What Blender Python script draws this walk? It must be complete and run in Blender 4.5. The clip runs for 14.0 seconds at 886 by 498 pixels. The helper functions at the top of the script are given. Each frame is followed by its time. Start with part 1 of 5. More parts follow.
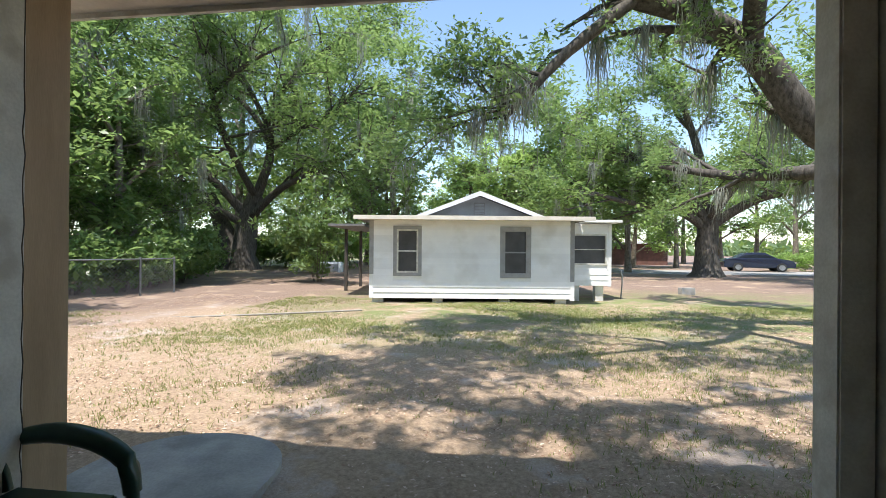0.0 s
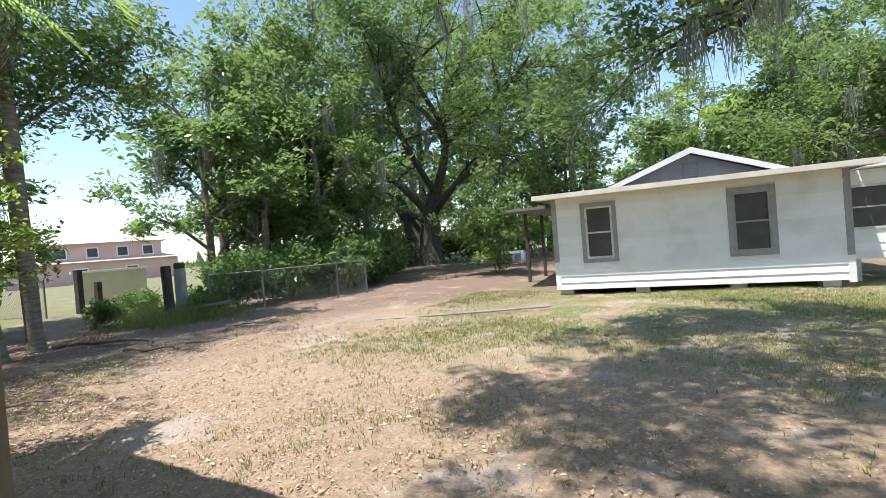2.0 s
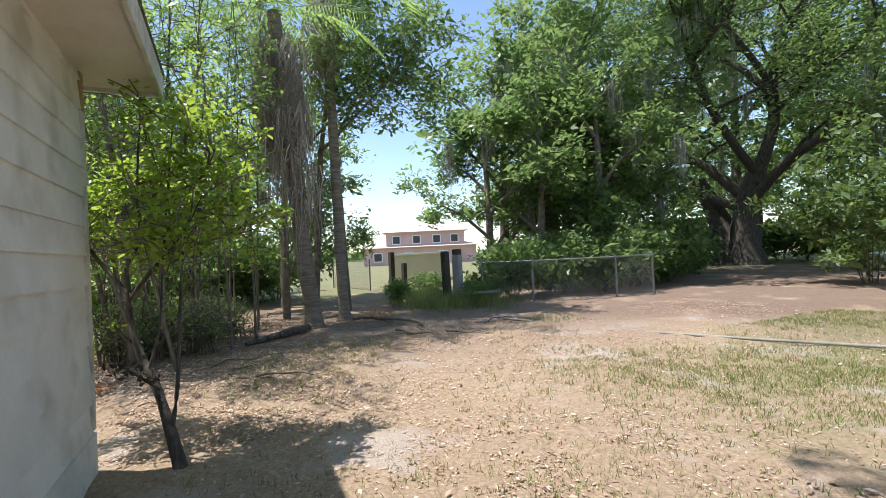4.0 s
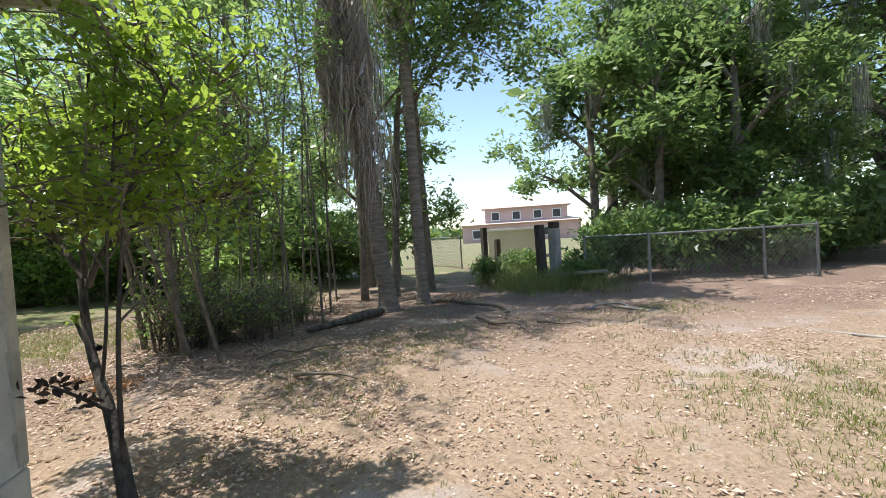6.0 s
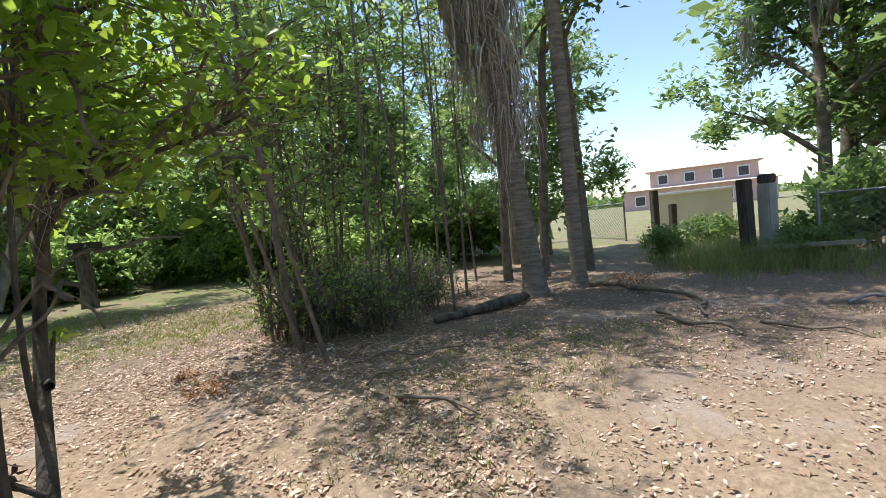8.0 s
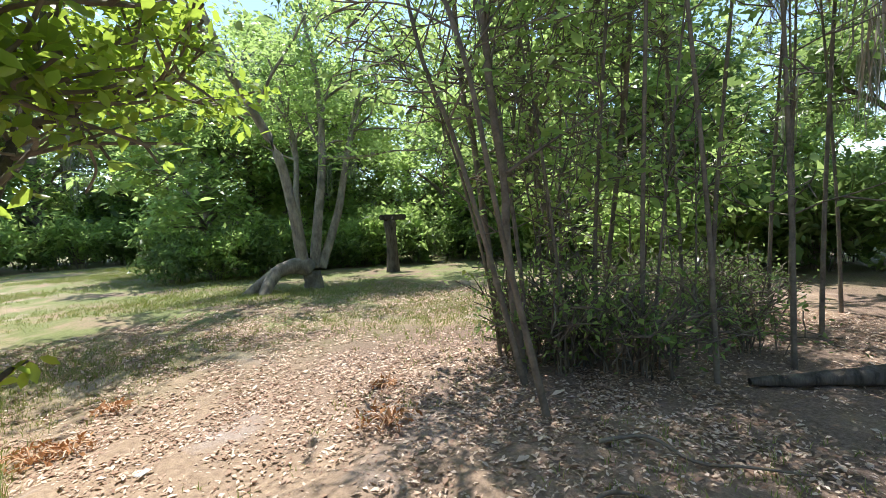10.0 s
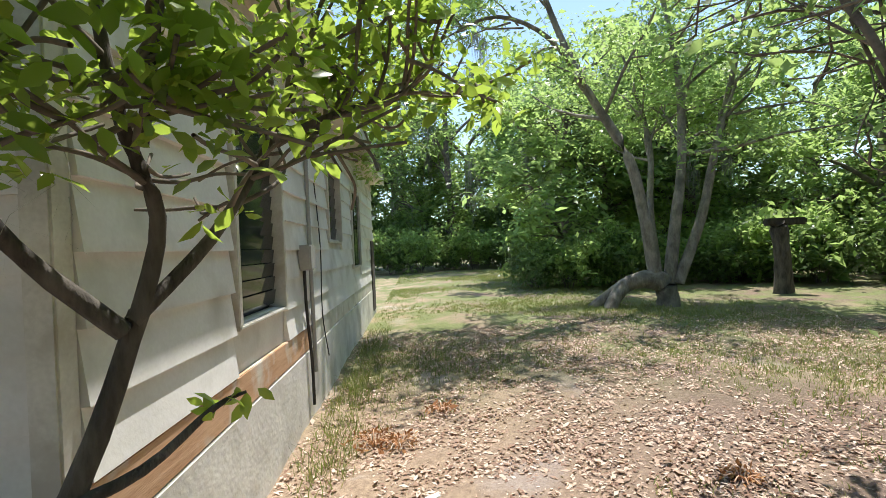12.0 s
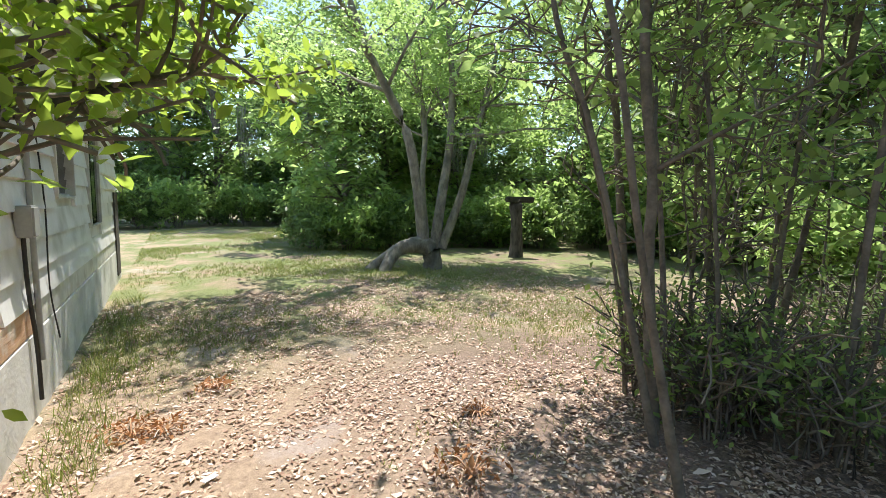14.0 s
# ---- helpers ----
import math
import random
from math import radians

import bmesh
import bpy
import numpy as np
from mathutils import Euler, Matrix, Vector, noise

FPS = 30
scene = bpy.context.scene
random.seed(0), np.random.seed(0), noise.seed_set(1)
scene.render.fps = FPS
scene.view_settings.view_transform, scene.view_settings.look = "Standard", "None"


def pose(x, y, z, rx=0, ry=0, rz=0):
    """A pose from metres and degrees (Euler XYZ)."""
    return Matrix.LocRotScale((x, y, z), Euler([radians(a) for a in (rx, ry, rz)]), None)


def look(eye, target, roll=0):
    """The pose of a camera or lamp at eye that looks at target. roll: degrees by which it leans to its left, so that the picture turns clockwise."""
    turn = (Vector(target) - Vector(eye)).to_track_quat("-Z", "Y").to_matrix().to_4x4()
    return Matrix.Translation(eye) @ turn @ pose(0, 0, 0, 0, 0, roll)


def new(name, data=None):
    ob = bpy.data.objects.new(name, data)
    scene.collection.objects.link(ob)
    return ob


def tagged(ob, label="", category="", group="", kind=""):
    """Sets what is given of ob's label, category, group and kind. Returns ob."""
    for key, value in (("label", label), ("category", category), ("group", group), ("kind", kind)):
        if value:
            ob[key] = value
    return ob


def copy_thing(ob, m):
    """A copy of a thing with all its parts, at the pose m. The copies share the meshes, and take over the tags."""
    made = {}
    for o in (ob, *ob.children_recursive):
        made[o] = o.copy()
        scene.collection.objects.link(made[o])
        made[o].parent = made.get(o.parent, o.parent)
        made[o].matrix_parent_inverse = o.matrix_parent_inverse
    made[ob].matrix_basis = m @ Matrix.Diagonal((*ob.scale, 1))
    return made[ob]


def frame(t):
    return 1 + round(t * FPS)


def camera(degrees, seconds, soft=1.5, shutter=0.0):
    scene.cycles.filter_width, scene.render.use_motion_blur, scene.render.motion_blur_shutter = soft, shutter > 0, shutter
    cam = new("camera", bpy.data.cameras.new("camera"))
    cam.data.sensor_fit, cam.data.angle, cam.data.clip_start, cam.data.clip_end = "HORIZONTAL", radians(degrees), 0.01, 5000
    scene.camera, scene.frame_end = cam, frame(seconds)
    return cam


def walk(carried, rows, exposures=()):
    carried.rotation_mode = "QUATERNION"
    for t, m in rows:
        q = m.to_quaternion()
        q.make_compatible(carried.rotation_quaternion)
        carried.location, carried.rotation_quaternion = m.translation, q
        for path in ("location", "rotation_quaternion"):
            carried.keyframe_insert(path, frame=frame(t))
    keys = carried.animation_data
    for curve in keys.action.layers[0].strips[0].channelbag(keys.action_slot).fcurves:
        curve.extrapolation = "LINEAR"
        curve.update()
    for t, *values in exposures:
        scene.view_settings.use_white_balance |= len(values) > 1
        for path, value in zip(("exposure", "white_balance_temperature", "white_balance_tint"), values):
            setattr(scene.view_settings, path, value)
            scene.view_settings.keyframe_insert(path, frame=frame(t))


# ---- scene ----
cam = camera(88.4, 14.0, soft=0.75)
METRES, EYE, TILT, LEAN, TURN = 9.0, 1.5, 0.0, 0.0, 6.9
ROWS = [
    (0.0, 0.0, 0.0, 0.0, -0.0, 0.06, -0.47),
    (0.5, -0.0079, 0.0465, -0.0025, 10.83, -0.5, 1.18),
    (1.0, -0.0044, 0.0804, -0.0038, 16.64, -1.11, 2.16),
    (1.5, -0.0223, 0.1315, -0.0015, 25.55, -0.31, 2.44),
    (2.0, -0.031, 0.168, -0.0, 22.6, -0.76, 4.69),
    (2.5, -0.0431, 0.1983, -0.0005, 32.22, 0.39, 3.85),
    (5.0, -0.1755, 0.3813, -0.0121, 62.74, -0.99, 3.94),
    (5.5, -0.2044, 0.3952, -0.0136, 63.81, -2.1, 4.37),
    (6.0, -0.2386, 0.4257, -0.0154, 70.34, -1.57, 3.51),
    (6.5, -0.2921, 0.4414, -0.0134, 81.7, 1.82, 3.3),
    (7.0, -0.3242, 0.4628, -0.0185, 83.06, -0.58, 5.02),
    (9.5, -0.5423, 0.4931, -0.0233, 113.68, -4.31, 3.55),
    (10.0, -0.5828, 0.4735, -0.0192, 125.88, -3.14, 2.56),
    (10.5, -0.6028, 0.4565, -0.019, 136.83, -2.16, 3.17),
    (11.0, -0.6373, 0.4415, -0.0206, 151.13, -0.38, 3.72),
    (11.5, -0.6516, 0.429, -0.0188, 164.84, 1.09, 3.88),
    (12.0, -0.6529, 0.4278, -0.0164, 169.61, -0.19, 2.58),
    (12.5, -0.6512, 0.424, -0.0054, 169.57, -3.11, 1.56),
    (13.0, -0.65, 0.4226, -0.0036, 161.7, -5.16, 0.66),
    (13.5, -0.6514, 0.4306, -0.0012, 151.43, -5.22, -0.2),
    (14.0, -0.6417, 0.4406, -0.001, 142.29, -5.94, -1.0),
]
walk(cam, [(t, pose(0, 0, EYE, TILT, LEAN, TURN) @ pose(METRES * x, METRES * y, METRES * z, 90 + pitch, roll, yaw)) for t, x, y, z, yaw, pitch, roll in ROWS],
     [(0.0, 1.08), (2.0, 0.88), (5.0, 0.76), (7.2, 0.76), (9.6, 0.98), (10.4, 1.1), (12.0, 0.86), (13.5, 0.95), (14.0, 1.12)])

# ---- world, sun, exposure ----
SUN_FROM = Vector((-0.42, -0.93, 2.8)).normalized()
world = bpy.data.worlds.new("sky")
scene.world = world
world.use_nodes = True
wn = world.node_tree.nodes
sky = wn.new("ShaderNodeTexSky")
sky.sky_type, sky.sun_disc = "NISHITA", False
sky.sun_elevation = math.asin(SUN_FROM.z)
sky.sun_rotation = math.atan2(SUN_FROM.x, SUN_FROM.y)
sky.air_density, sky.dust_density = 1.0, 0.3
world.node_tree.links.new(sky.outputs[0], wn["Background"].inputs[0])
wn["Background"].inputs[1].default_value = 0.15
sun = new("sun", bpy.data.lights.new("sun", "SUN"))
sun.data.energy, sun.data.angle, sun.data.color = 3.9, radians(0.6), (1.0, 0.965, 0.915)
sun.matrix_world = look(SUN_FROM * 60, (0, 0, 0))

rng = np.random.default_rng(7)


# ---- materials ----
def material(name, c1, c2, scale=4.0, rough=0.8, bump=0.15, fine=40.0, metal=0.0, stretch=(1, 1, 1), stain=None, stain_scale=0.7, vary=0.0, coords="Position"):
    m = bpy.data.materials.new(name)
    m.use_nodes = True
    n, k = m.node_tree.nodes, m.node_tree.links.new
    b = n["Principled BSDF"]
    b.inputs["Roughness"].default_value, b.inputs["Metallic"].default_value = rough, metal
    geo = n.new("ShaderNodeNewGeometry") if coords == "Position" else n.new("ShaderNodeTexCoord")
    mp = n.new("ShaderNodeMapping")
    mp.inputs["Scale"].default_value = stretch
    k(geo.outputs[coords], mp.inputs[0])
    big, small = n.new("ShaderNodeTexNoise"), n.new("ShaderNodeTexNoise")
    big.inputs["Scale"].default_value, small.inputs["Scale"].default_value = scale, fine
    big.inputs["Detail"].default_value = small.inputs["Detail"].default_value = 6
    k(mp.outputs[0], big.inputs[0]), k(mp.outputs[0], small.inputs[0])
    add = n.new("ShaderNodeMath")
    add.operation = "MULTIPLY_ADD"
    add.inputs[1].default_value = 0.45
    k(small.outputs[0], add.inputs[0]), k(big.outputs[0], add.inputs[2])
    ramp = n.new("ShaderNodeValToRGB")
    ramp.color_ramp.elements[0].position, ramp.color_ramp.elements[1].position = 0.5, 0.95
    ramp.color_ramp.elements[0].color, ramp.color_ramp.elements[1].color = (*c1, 1), (*c2, 1)
    k(add.outputs[0], ramp.inputs[0])
    out = ramp.outputs[0]
    if stain:
        s = n.new("ShaderNodeTexNoise")
        s.inputs["Scale"].default_value, s.inputs["Detail"].default_value = stain_scale, 8
        k(geo.outputs[coords], s.inputs[0])
        r2 = n.new("ShaderNodeValToRGB")
        r2.color_ramp.elements[0].position, r2.color_ramp.elements[1].position = 0.52, 0.68
        k(s.outputs[0], r2.inputs[0])
        mix = n.new("ShaderNodeMixRGB")
        mix.inputs[2].default_value = (*stain, 1)
        k(r2.outputs[0], mix.inputs[0]), k(out, mix.inputs[1])
        out = mix.outputs[0]
    if vary:
        info, hsv = n.new("ShaderNodeObjectInfo"), n.new("ShaderNodeHueSaturation")
        mr = n.new("ShaderNodeMapRange")
        mr.inputs[3].default_value, mr.inputs[4].default_value = 1 - vary, 1 + vary
        k(info.outputs["Random"], mr.inputs[0]), k(mr.outputs[0], hsv.inputs["Value"]), k(out, hsv.inputs["Color"])
        out = hsv.outputs[0]
    k(out, b.inputs["Base Color"])
    if bump:
        bp = n.new("ShaderNodeBump")
        bp.inputs["Strength"].default_value, bp.inputs["Distance"].default_value = bump, 0.02
        k(add.outputs[0], bp.inputs["Height"]), k(bp.outputs[0], b.inputs["Normal"])
    return m


def leaf_material(name, colours, rough=0.45, through_share=0.45, glow=(0.32, 0.45, 0.05)):
    """Leaves whose tint changes from leaf to leaf and that let light through."""
    m = bpy.data.materials.new(name)
    m.use_nodes = True
    n, k = m.node_tree.nodes, m.node_tree.links.new
    b, outp = n["Principled BSDF"], n["Material Output"]
    b.inputs["Roughness"].default_value = rough
    geo, ramp = n.new("ShaderNodeNewGeometry"), n.new("ShaderNodeValToRGB")
    k(geo.outputs["Random Per Island"], ramp.inputs[0])
    els = ramp.color_ramp.elements
    for i, c in enumerate(colours):
        e = els[i] if i < 2 else els.new(0.5)
        e.position, e.color = i / (len(colours) - 1), (*c, 1)
    k(ramp.outputs[0], b.inputs["Base Color"])
    tr, mix, tint = n.new("ShaderNodeBsdfTranslucent"), n.new("ShaderNodeMixShader"), n.new("ShaderNodeMixRGB")
    tint.inputs[0].default_value, tint.inputs[2].default_value = 0.6, (*glow, 1)
    k(ramp.outputs[0], tint.inputs[1]), k(tint.outputs[0], tr.inputs[0])
    mix.inputs[0].default_value = through_share
    k(b.outputs[0], mix.inputs[1]), k(tr.outputs[0], mix.inputs[2]), k(mix.outputs[0], outp.inputs[0])
    return m


def ground_material():
    m = bpy.data.materials.new("yard_ground")
    m.use_nodes = True
    n, k = m.node_tree.nodes, m.node_tree.links.new
    b = n["Principled BSDF"]
    b.inputs["Roughness"].default_value = 0.95
    geo = n.new("ShaderNodeNewGeometry")

    def noise_node(scale, detail=8, rough=0.6):
        t = n.new("ShaderNodeTexNoise")
        t.inputs["Scale"].default_value, t.inputs["Detail"].default_value, t.inputs["Roughness"].default_value = scale, detail, rough
        k(geo.outputs["Position"], t.inputs[0])
        return t.outputs[0]

    def ramp(v, a, c, lo, hi):
        r = n.new("ShaderNodeValToRGB")
        r.color_ramp.elements[0].position, r.color_ramp.elements[1].position = a, c
        r.color_ramp.elements[0].color, r.color_ramp.elements[1].color = (*lo, 1), (*hi, 1)
        k(v, r.inputs[0])
        return r.outputs[0]

    def mix(f, p, q):
        x = n.new("ShaderNodeMixRGB")
        k(f, x.inputs[0]), k(p, x.inputs[1]), k(q, x.inputs[2])
        return x.outputs[0]

    K, W = (0, 0, 0), (1, 1, 1)
    straw = ramp(noise_node(26, 10, 0.75), 0.3, 0.7, (0.22, 0.15, 0.10), (0.58, 0.43, 0.30))
    sand = ramp(noise_node(60), 0.3, 0.75, (0.36, 0.285, 0.235), (0.60, 0.50, 0.43))
    litter = ramp(noise_node(38, 10, 0.8), 0.35, 0.68, (0.085, 0.052, 0.04), (0.40, 0.285, 0.215))
    grass = ramp(noise_node(30, 10, 0.8), 0.3, 0.7, (0.09, 0.11, 0.035), (0.28, 0.30, 0.12))
    col = mix(ramp(noise_node(0.9), 0.55, 0.62, K, W), straw, sand)
    # leaf litter gathers west of the house and below the thicket
    sep = n.new("ShaderNodeSeparateXYZ")
    k(geo.outputs["Position"], sep.inputs[0])

    def band(sock, lo, hi):
        r = n.new("ShaderNodeMapRange")
        r.inputs[1].default_value, r.inputs[2].default_value = lo, hi
        k(sock, r.inputs[0])
        return r.outputs[0]

    def maths(op, p, q):
        x = n.new("ShaderNodeMath")
        x.operation, x.use_clamp = op, True
        for i, v in enumerate((p, q)):
            if type(v) in (int, float):
                x.inputs[i].default_value = v
            else:
                k(v, x.inputs[i])
        return x.outputs[0]

    west = maths("ADD", band(sep.outputs[0], -6.0, -8.5), maths("ADD", band(sep.outputs[1], 12.5, 15.5), maths("MULTIPLY", band(sep.outputs[0], -2.5, -4.5), band(sep.outputs[1], 9.5, 12.0))))
    patch = ramp(noise_node(0.8), 0.32, 0.46, K, W)
    col = mix(maths("MULTIPLY", west, patch), col, litter)
    # grass between the houses and on the lawn behind
    north = maths("MULTIPLY", maths("MULTIPLY", band(sep.outputs[1], 5.5, 9.5), band(sep.outputs[0], -6.5, -3.0)), band(sep.outputs[1], 19.0, 13.5))
    south = band(sep.outputs[1], 0.2, -3.0)
    far = maths("ADD", maths("ADD", north, south), band(sep.outputs[0], -14.0, -19.0))
    gpatch = ramp(noise_node(1.3), 0.36, 0.56, K, W)
    col = mix(maths("MULTIPLY", far, gpatch), col, grass)
    k(col, b.inputs["Base Color"])
    bp = n.new("ShaderNodeBump")
    bp.inputs["Strength"].default_value, bp.inputs["Distance"].default_value = 0.7, 0.03
    k(noise_node(45, 10, 0.8), bp.inputs["Height"]), k(bp.outputs[0], b.inputs["Normal"])
    return m


GROUND = ground_material()
SIDING = material("white_lap_siding", (0.70, 0.68, 0.65), (0.84, 0.825, 0.80), 3, 0.6, 0.12, 60, stain=(0.55, 0.53, 0.48), stain_scale=2.2, vary=0.05)
SIDING_FAR = material("pale_lap_siding", (0.78, 0.77, 0.77), (0.87, 0.86, 0.86), 2, 0.6, 0.1, 40, stain=(0.70, 0.68, 0.66), stain_scale=1.2, vary=0.05)
PAINT = material("old_white_trim", (0.52, 0.50, 0.45), (0.76, 0.74, 0.68), 5, 0.55, 0.15, 70, stain=(0.50, 0.46, 0.40), stain_scale=6)
GREYTRIM = material("grey_trim", (0.27, 0.26, 0.26), (0.36, 0.35, 0.35), 6, 0.7, 0.1)
GREYWALL = material("grey_gable", (0.34, 0.35, 0.37), (0.44, 0.45, 0.47), 3, 0.7, 0.1)
TAN = material("tan_board", (0.36, 0.25, 0.15), (0.48, 0.34, 0.21), 3, 0.65, 0.1, 50, stretch=(4, 4, 0.5))
BAREWOOD = material("bare_orange_wood", (0.48, 0.27, 0.15), (0.68, 0.44, 0.28), 4, 0.8, 0.2, 40, stretch=(4, 0.6, 6), stain=(0.66, 0.60, 0.52), stain_scale=5)
SOFFIT = material("soffit_paint", (0.62, 0.56, 0.48), (0.76, 0.70, 0.62), 3, 0.7, 0.08)
BLOCK = material("stained_concrete_base", (0.60, 0.58, 0.54), (0.78, 0.76, 0.72), 4, 0.9, 0.35, 30, stain=(0.48, 0.46, 0.42), stain_scale=2.5)
CONCRETE = material("concrete_slab", (0.24, 0.23, 0.215), (0.40, 0.385, 0.36), 3, 0.9, 0.3, 50, stain=(0.17, 0.16, 0.145), stain_scale=1.6)
ROOF = material("shingle_roof", (0.10, 0.10, 0.10), (0.22, 0.21, 0.20), 6, 0.95, 0.4, 60)
BARK = material("oak_bark", (0.035, 0.029, 0.024), (0.15, 0.13, 0.11), 5, 0.95, 1.0, 22, stretch=(3, 3, 0.8))
PALEBARK = material("pale_bark", (0.13, 0.11, 0.09), (0.36, 0.32, 0.265), 5, 0.9, 0.6, 25, stretch=(2, 2, 0.8), stain=(0.12, 0.11, 0.09), stain_scale=3)
THINBARK = material("thin_bark", (0.09, 0.075, 0.06), (0.24, 0.20, 0.16), 8, 0.9, 0.4, 50)
PALMBARK = material("palm_bark", (0.13, 0.11, 0.09), (0.32, 0.27, 0.225), 4, 0.95, 0.8, 25, stretch=(1, 1, 6))
STEEL = material("galvanised_steel", (0.20, 0.205, 0.205), (0.32, 0.325, 0.325), 8, 0.55, 0.05, metal=0.6)
DARKWOOD = material("weathered_dark_wood", (0.035, 0.03, 0.027), (0.10, 0.085, 0.07), 6, 0.9, 0.5, 40, stretch=(4, 4, 0.6))
GREYMETAL = material("grey_enclosure", (0.30, 0.30, 0.29), (0.40, 0.40, 0.38), 5, 0.6, 0.1)
# flat dark colour of window panes, standing in for unlit rooms behind
WINDOWDARK = material("dark_window_fill", (0.045, 0.042, 0.042), (0.085, 0.08, 0.08), 3, 0.5, 0.05, 300)
GREENPLASTIC = material("green_plastic", (0.008, 0.035, 0.022), (0.014, 0.055, 0.035), 9, 0.35, 0.04)
CABLE = material("black_cable", (0.012, 0.012, 0.012), (0.03, 0.03, 0.03), 9, 0.5, 0.02)
PIPE = material("white_pipe", (0.20, 0.18, 0.155), (0.36, 0.33, 0.285), 6, 0.5, 0.05)
PINK = material("pink_stucco", (0.58, 0.38, 0.35), (0.68, 0.48, 0.44), 0.6, 0.9, 0.1)
CREAM = material("cream_wall", (0.62, 0.55, 0.44), (0.74, 0.67, 0.56), 1, 0.9, 0.1)
TILE = material("pale_tile_roof", (0.50, 0.40, 0.35), (0.64, 0.54, 0.48), 1, 0.9, 0.2)
CARPAINT = material("navy_car_paint", (0.010, 0.014, 0.032), (0.016, 0.022, 0.046), 2, 0.25, 0.0)
RUBBER = material("tyre_rubber", (0.012, 0.012, 0.012), (0.03, 0.03, 0.03), 9, 0.8, 0.1)
BRICKRED = material("dark_red_shed", (0.10, 0.05, 0.04), (0.18, 0.09, 0.07), 2, 0.9, 0.2)
REDPAINT = material("faded_red_spray", (0.42, 0.07, 0.04), (0.62, 0.22, 0.15), 30, 0.7, 0.05)
ASPHALT = material("sunlit_road", (0.24, 0.23, 0.215), (0.36, 0.34, 0.32), 1, 0.9, 0.2)
OAKLEAF = leaf_material("oak_leaves", [(0.04, 0.085, 0.026), (0.09, 0.165, 0.05), (0.20, 0.285, 0.10)], 0.32, 0.48, (0.44, 0.60, 0.19))
BRIGHTLEAF = leaf_material("bright_leaves", [(0.08, 0.16, 0.035), (0.17, 0.29, 0.07), (0.30, 0.43, 0.12)], 0.36, 0.62, (0.64, 0.82, 0.28))
SHRUBLEAF = leaf_material("shrub_leaves", [(0.04, 0.09, 0.022), (0.09, 0.18, 0.035), (0.22, 0.36, 0.05)], 0.26, 0.55, (0.68, 0.86, 0.12))
PALELEAF = leaf_material("pale_leaves", [(0.09, 0.15, 0.06), (0.14, 0.21, 0.09), (0.20, 0.28, 0.13)], 0.5, 0.4)
DRYLEAF = leaf_material("dead_leaves", [(0.24, 0.13, 0.085), (0.52, 0.36, 0.26), (0.80, 0.65, 0.53)], 0.75, 0.15, (0.3, 0.2, 0.1))
RUSTLEAF = leaf_material("rust_leaves", [(0.26, 0.10, 0.035), (0.42, 0.20, 0.08), (0.5, 0.29, 0.14)], 0.8, 0.2, (0.4, 0.2, 0.08))
GRASS = leaf_material("grass_blades", [(0.13, 0.17, 0.05), (0.24, 0.27, 0.09), (0.48, 0.42, 0.2)], 0.6, 0.3)
MOSS = leaf_material("hanging_moss", [(0.22, 0.23, 0.19), (0.32, 0.33, 0.28), (0.44, 0.44, 0.38)], 0.9, 0.3, (0.3, 0.3, 0.22))
DEADFROND = leaf_material("dead_palm_fronds", [(0.26, 0.22, 0.19), (0.44, 0.385, 0.34), (0.62, 0.55, 0.49)], 0.9, 0.2, (0.3, 0.22, 0.15))
DEADSHRUB = leaf_material("withered_leaves", [(0.03, 0.02, 0.015), (0.06, 0.04, 0.03), (0.10, 0.06, 0.04)], 0.7, 0.1, (0.1, 0.06, 0.03))
GLASS = bpy.data.materials.new("dark_glass")
GLASS.use_nodes = True
gb = GLASS.node_tree.nodes["Principled BSDF"]
gb.inputs["Base Color"].default_value, gb.inputs["Roughness"].default_value = (0.02, 0.024, 0.026, 1), 0.07


# ---- mesh helpers ----
def box(bm, x0, x1, y0, y1, z0, z1, bevel=0.0):
    vs = bmesh.ops.create_cube(bm, size=1)["verts"]
    for v in vs:
        v.co = Vector(((x0 + x1) / 2 + v.co.x * (x1 - x0), (y0 + y1) / 2 + v.co.y * (y1 - y0), (z0 + z1) / 2 + v.co.z * (z1 - z0)))
    if bevel:
        bmesh.ops.bevel(bm, geom=list({e for v in vs for e in v.link_edges}), offset=bevel, segments=2, affect="EDGES")
    return bm


def boxes(*dims, bevel=0.0):
    bm = bmesh.new()
    for d in dims:
        box(bm, *d, bevel=bevel)
    return bm


def mesh_of(name, bm, mat, smooth=False):
    me = bpy.data.meshes.new(name)
    bm.to_mesh(me)
    bm.free()
    me.materials.append(mat)
    if smooth:
        me.shade_smooth()
    return me


def part(name, bm, mat, parent=None, label="", smooth=False):
    """One mesh object, from a bmesh or a finished mesh, under a thing or a part."""
    me = bm if isinstance(bm, bpy.types.Mesh) else mesh_of(name, bm, mat, smooth)
    ob = new(name, me)
    if parent:
        ob.parent = parent
    return tagged(ob, label=label)


def thing(name, label, category, m=None, group="", kind=""):
    ob = new(name)
    if m is not None:
        ob.matrix_basis = m
    return tagged(ob, label, category, group, kind)


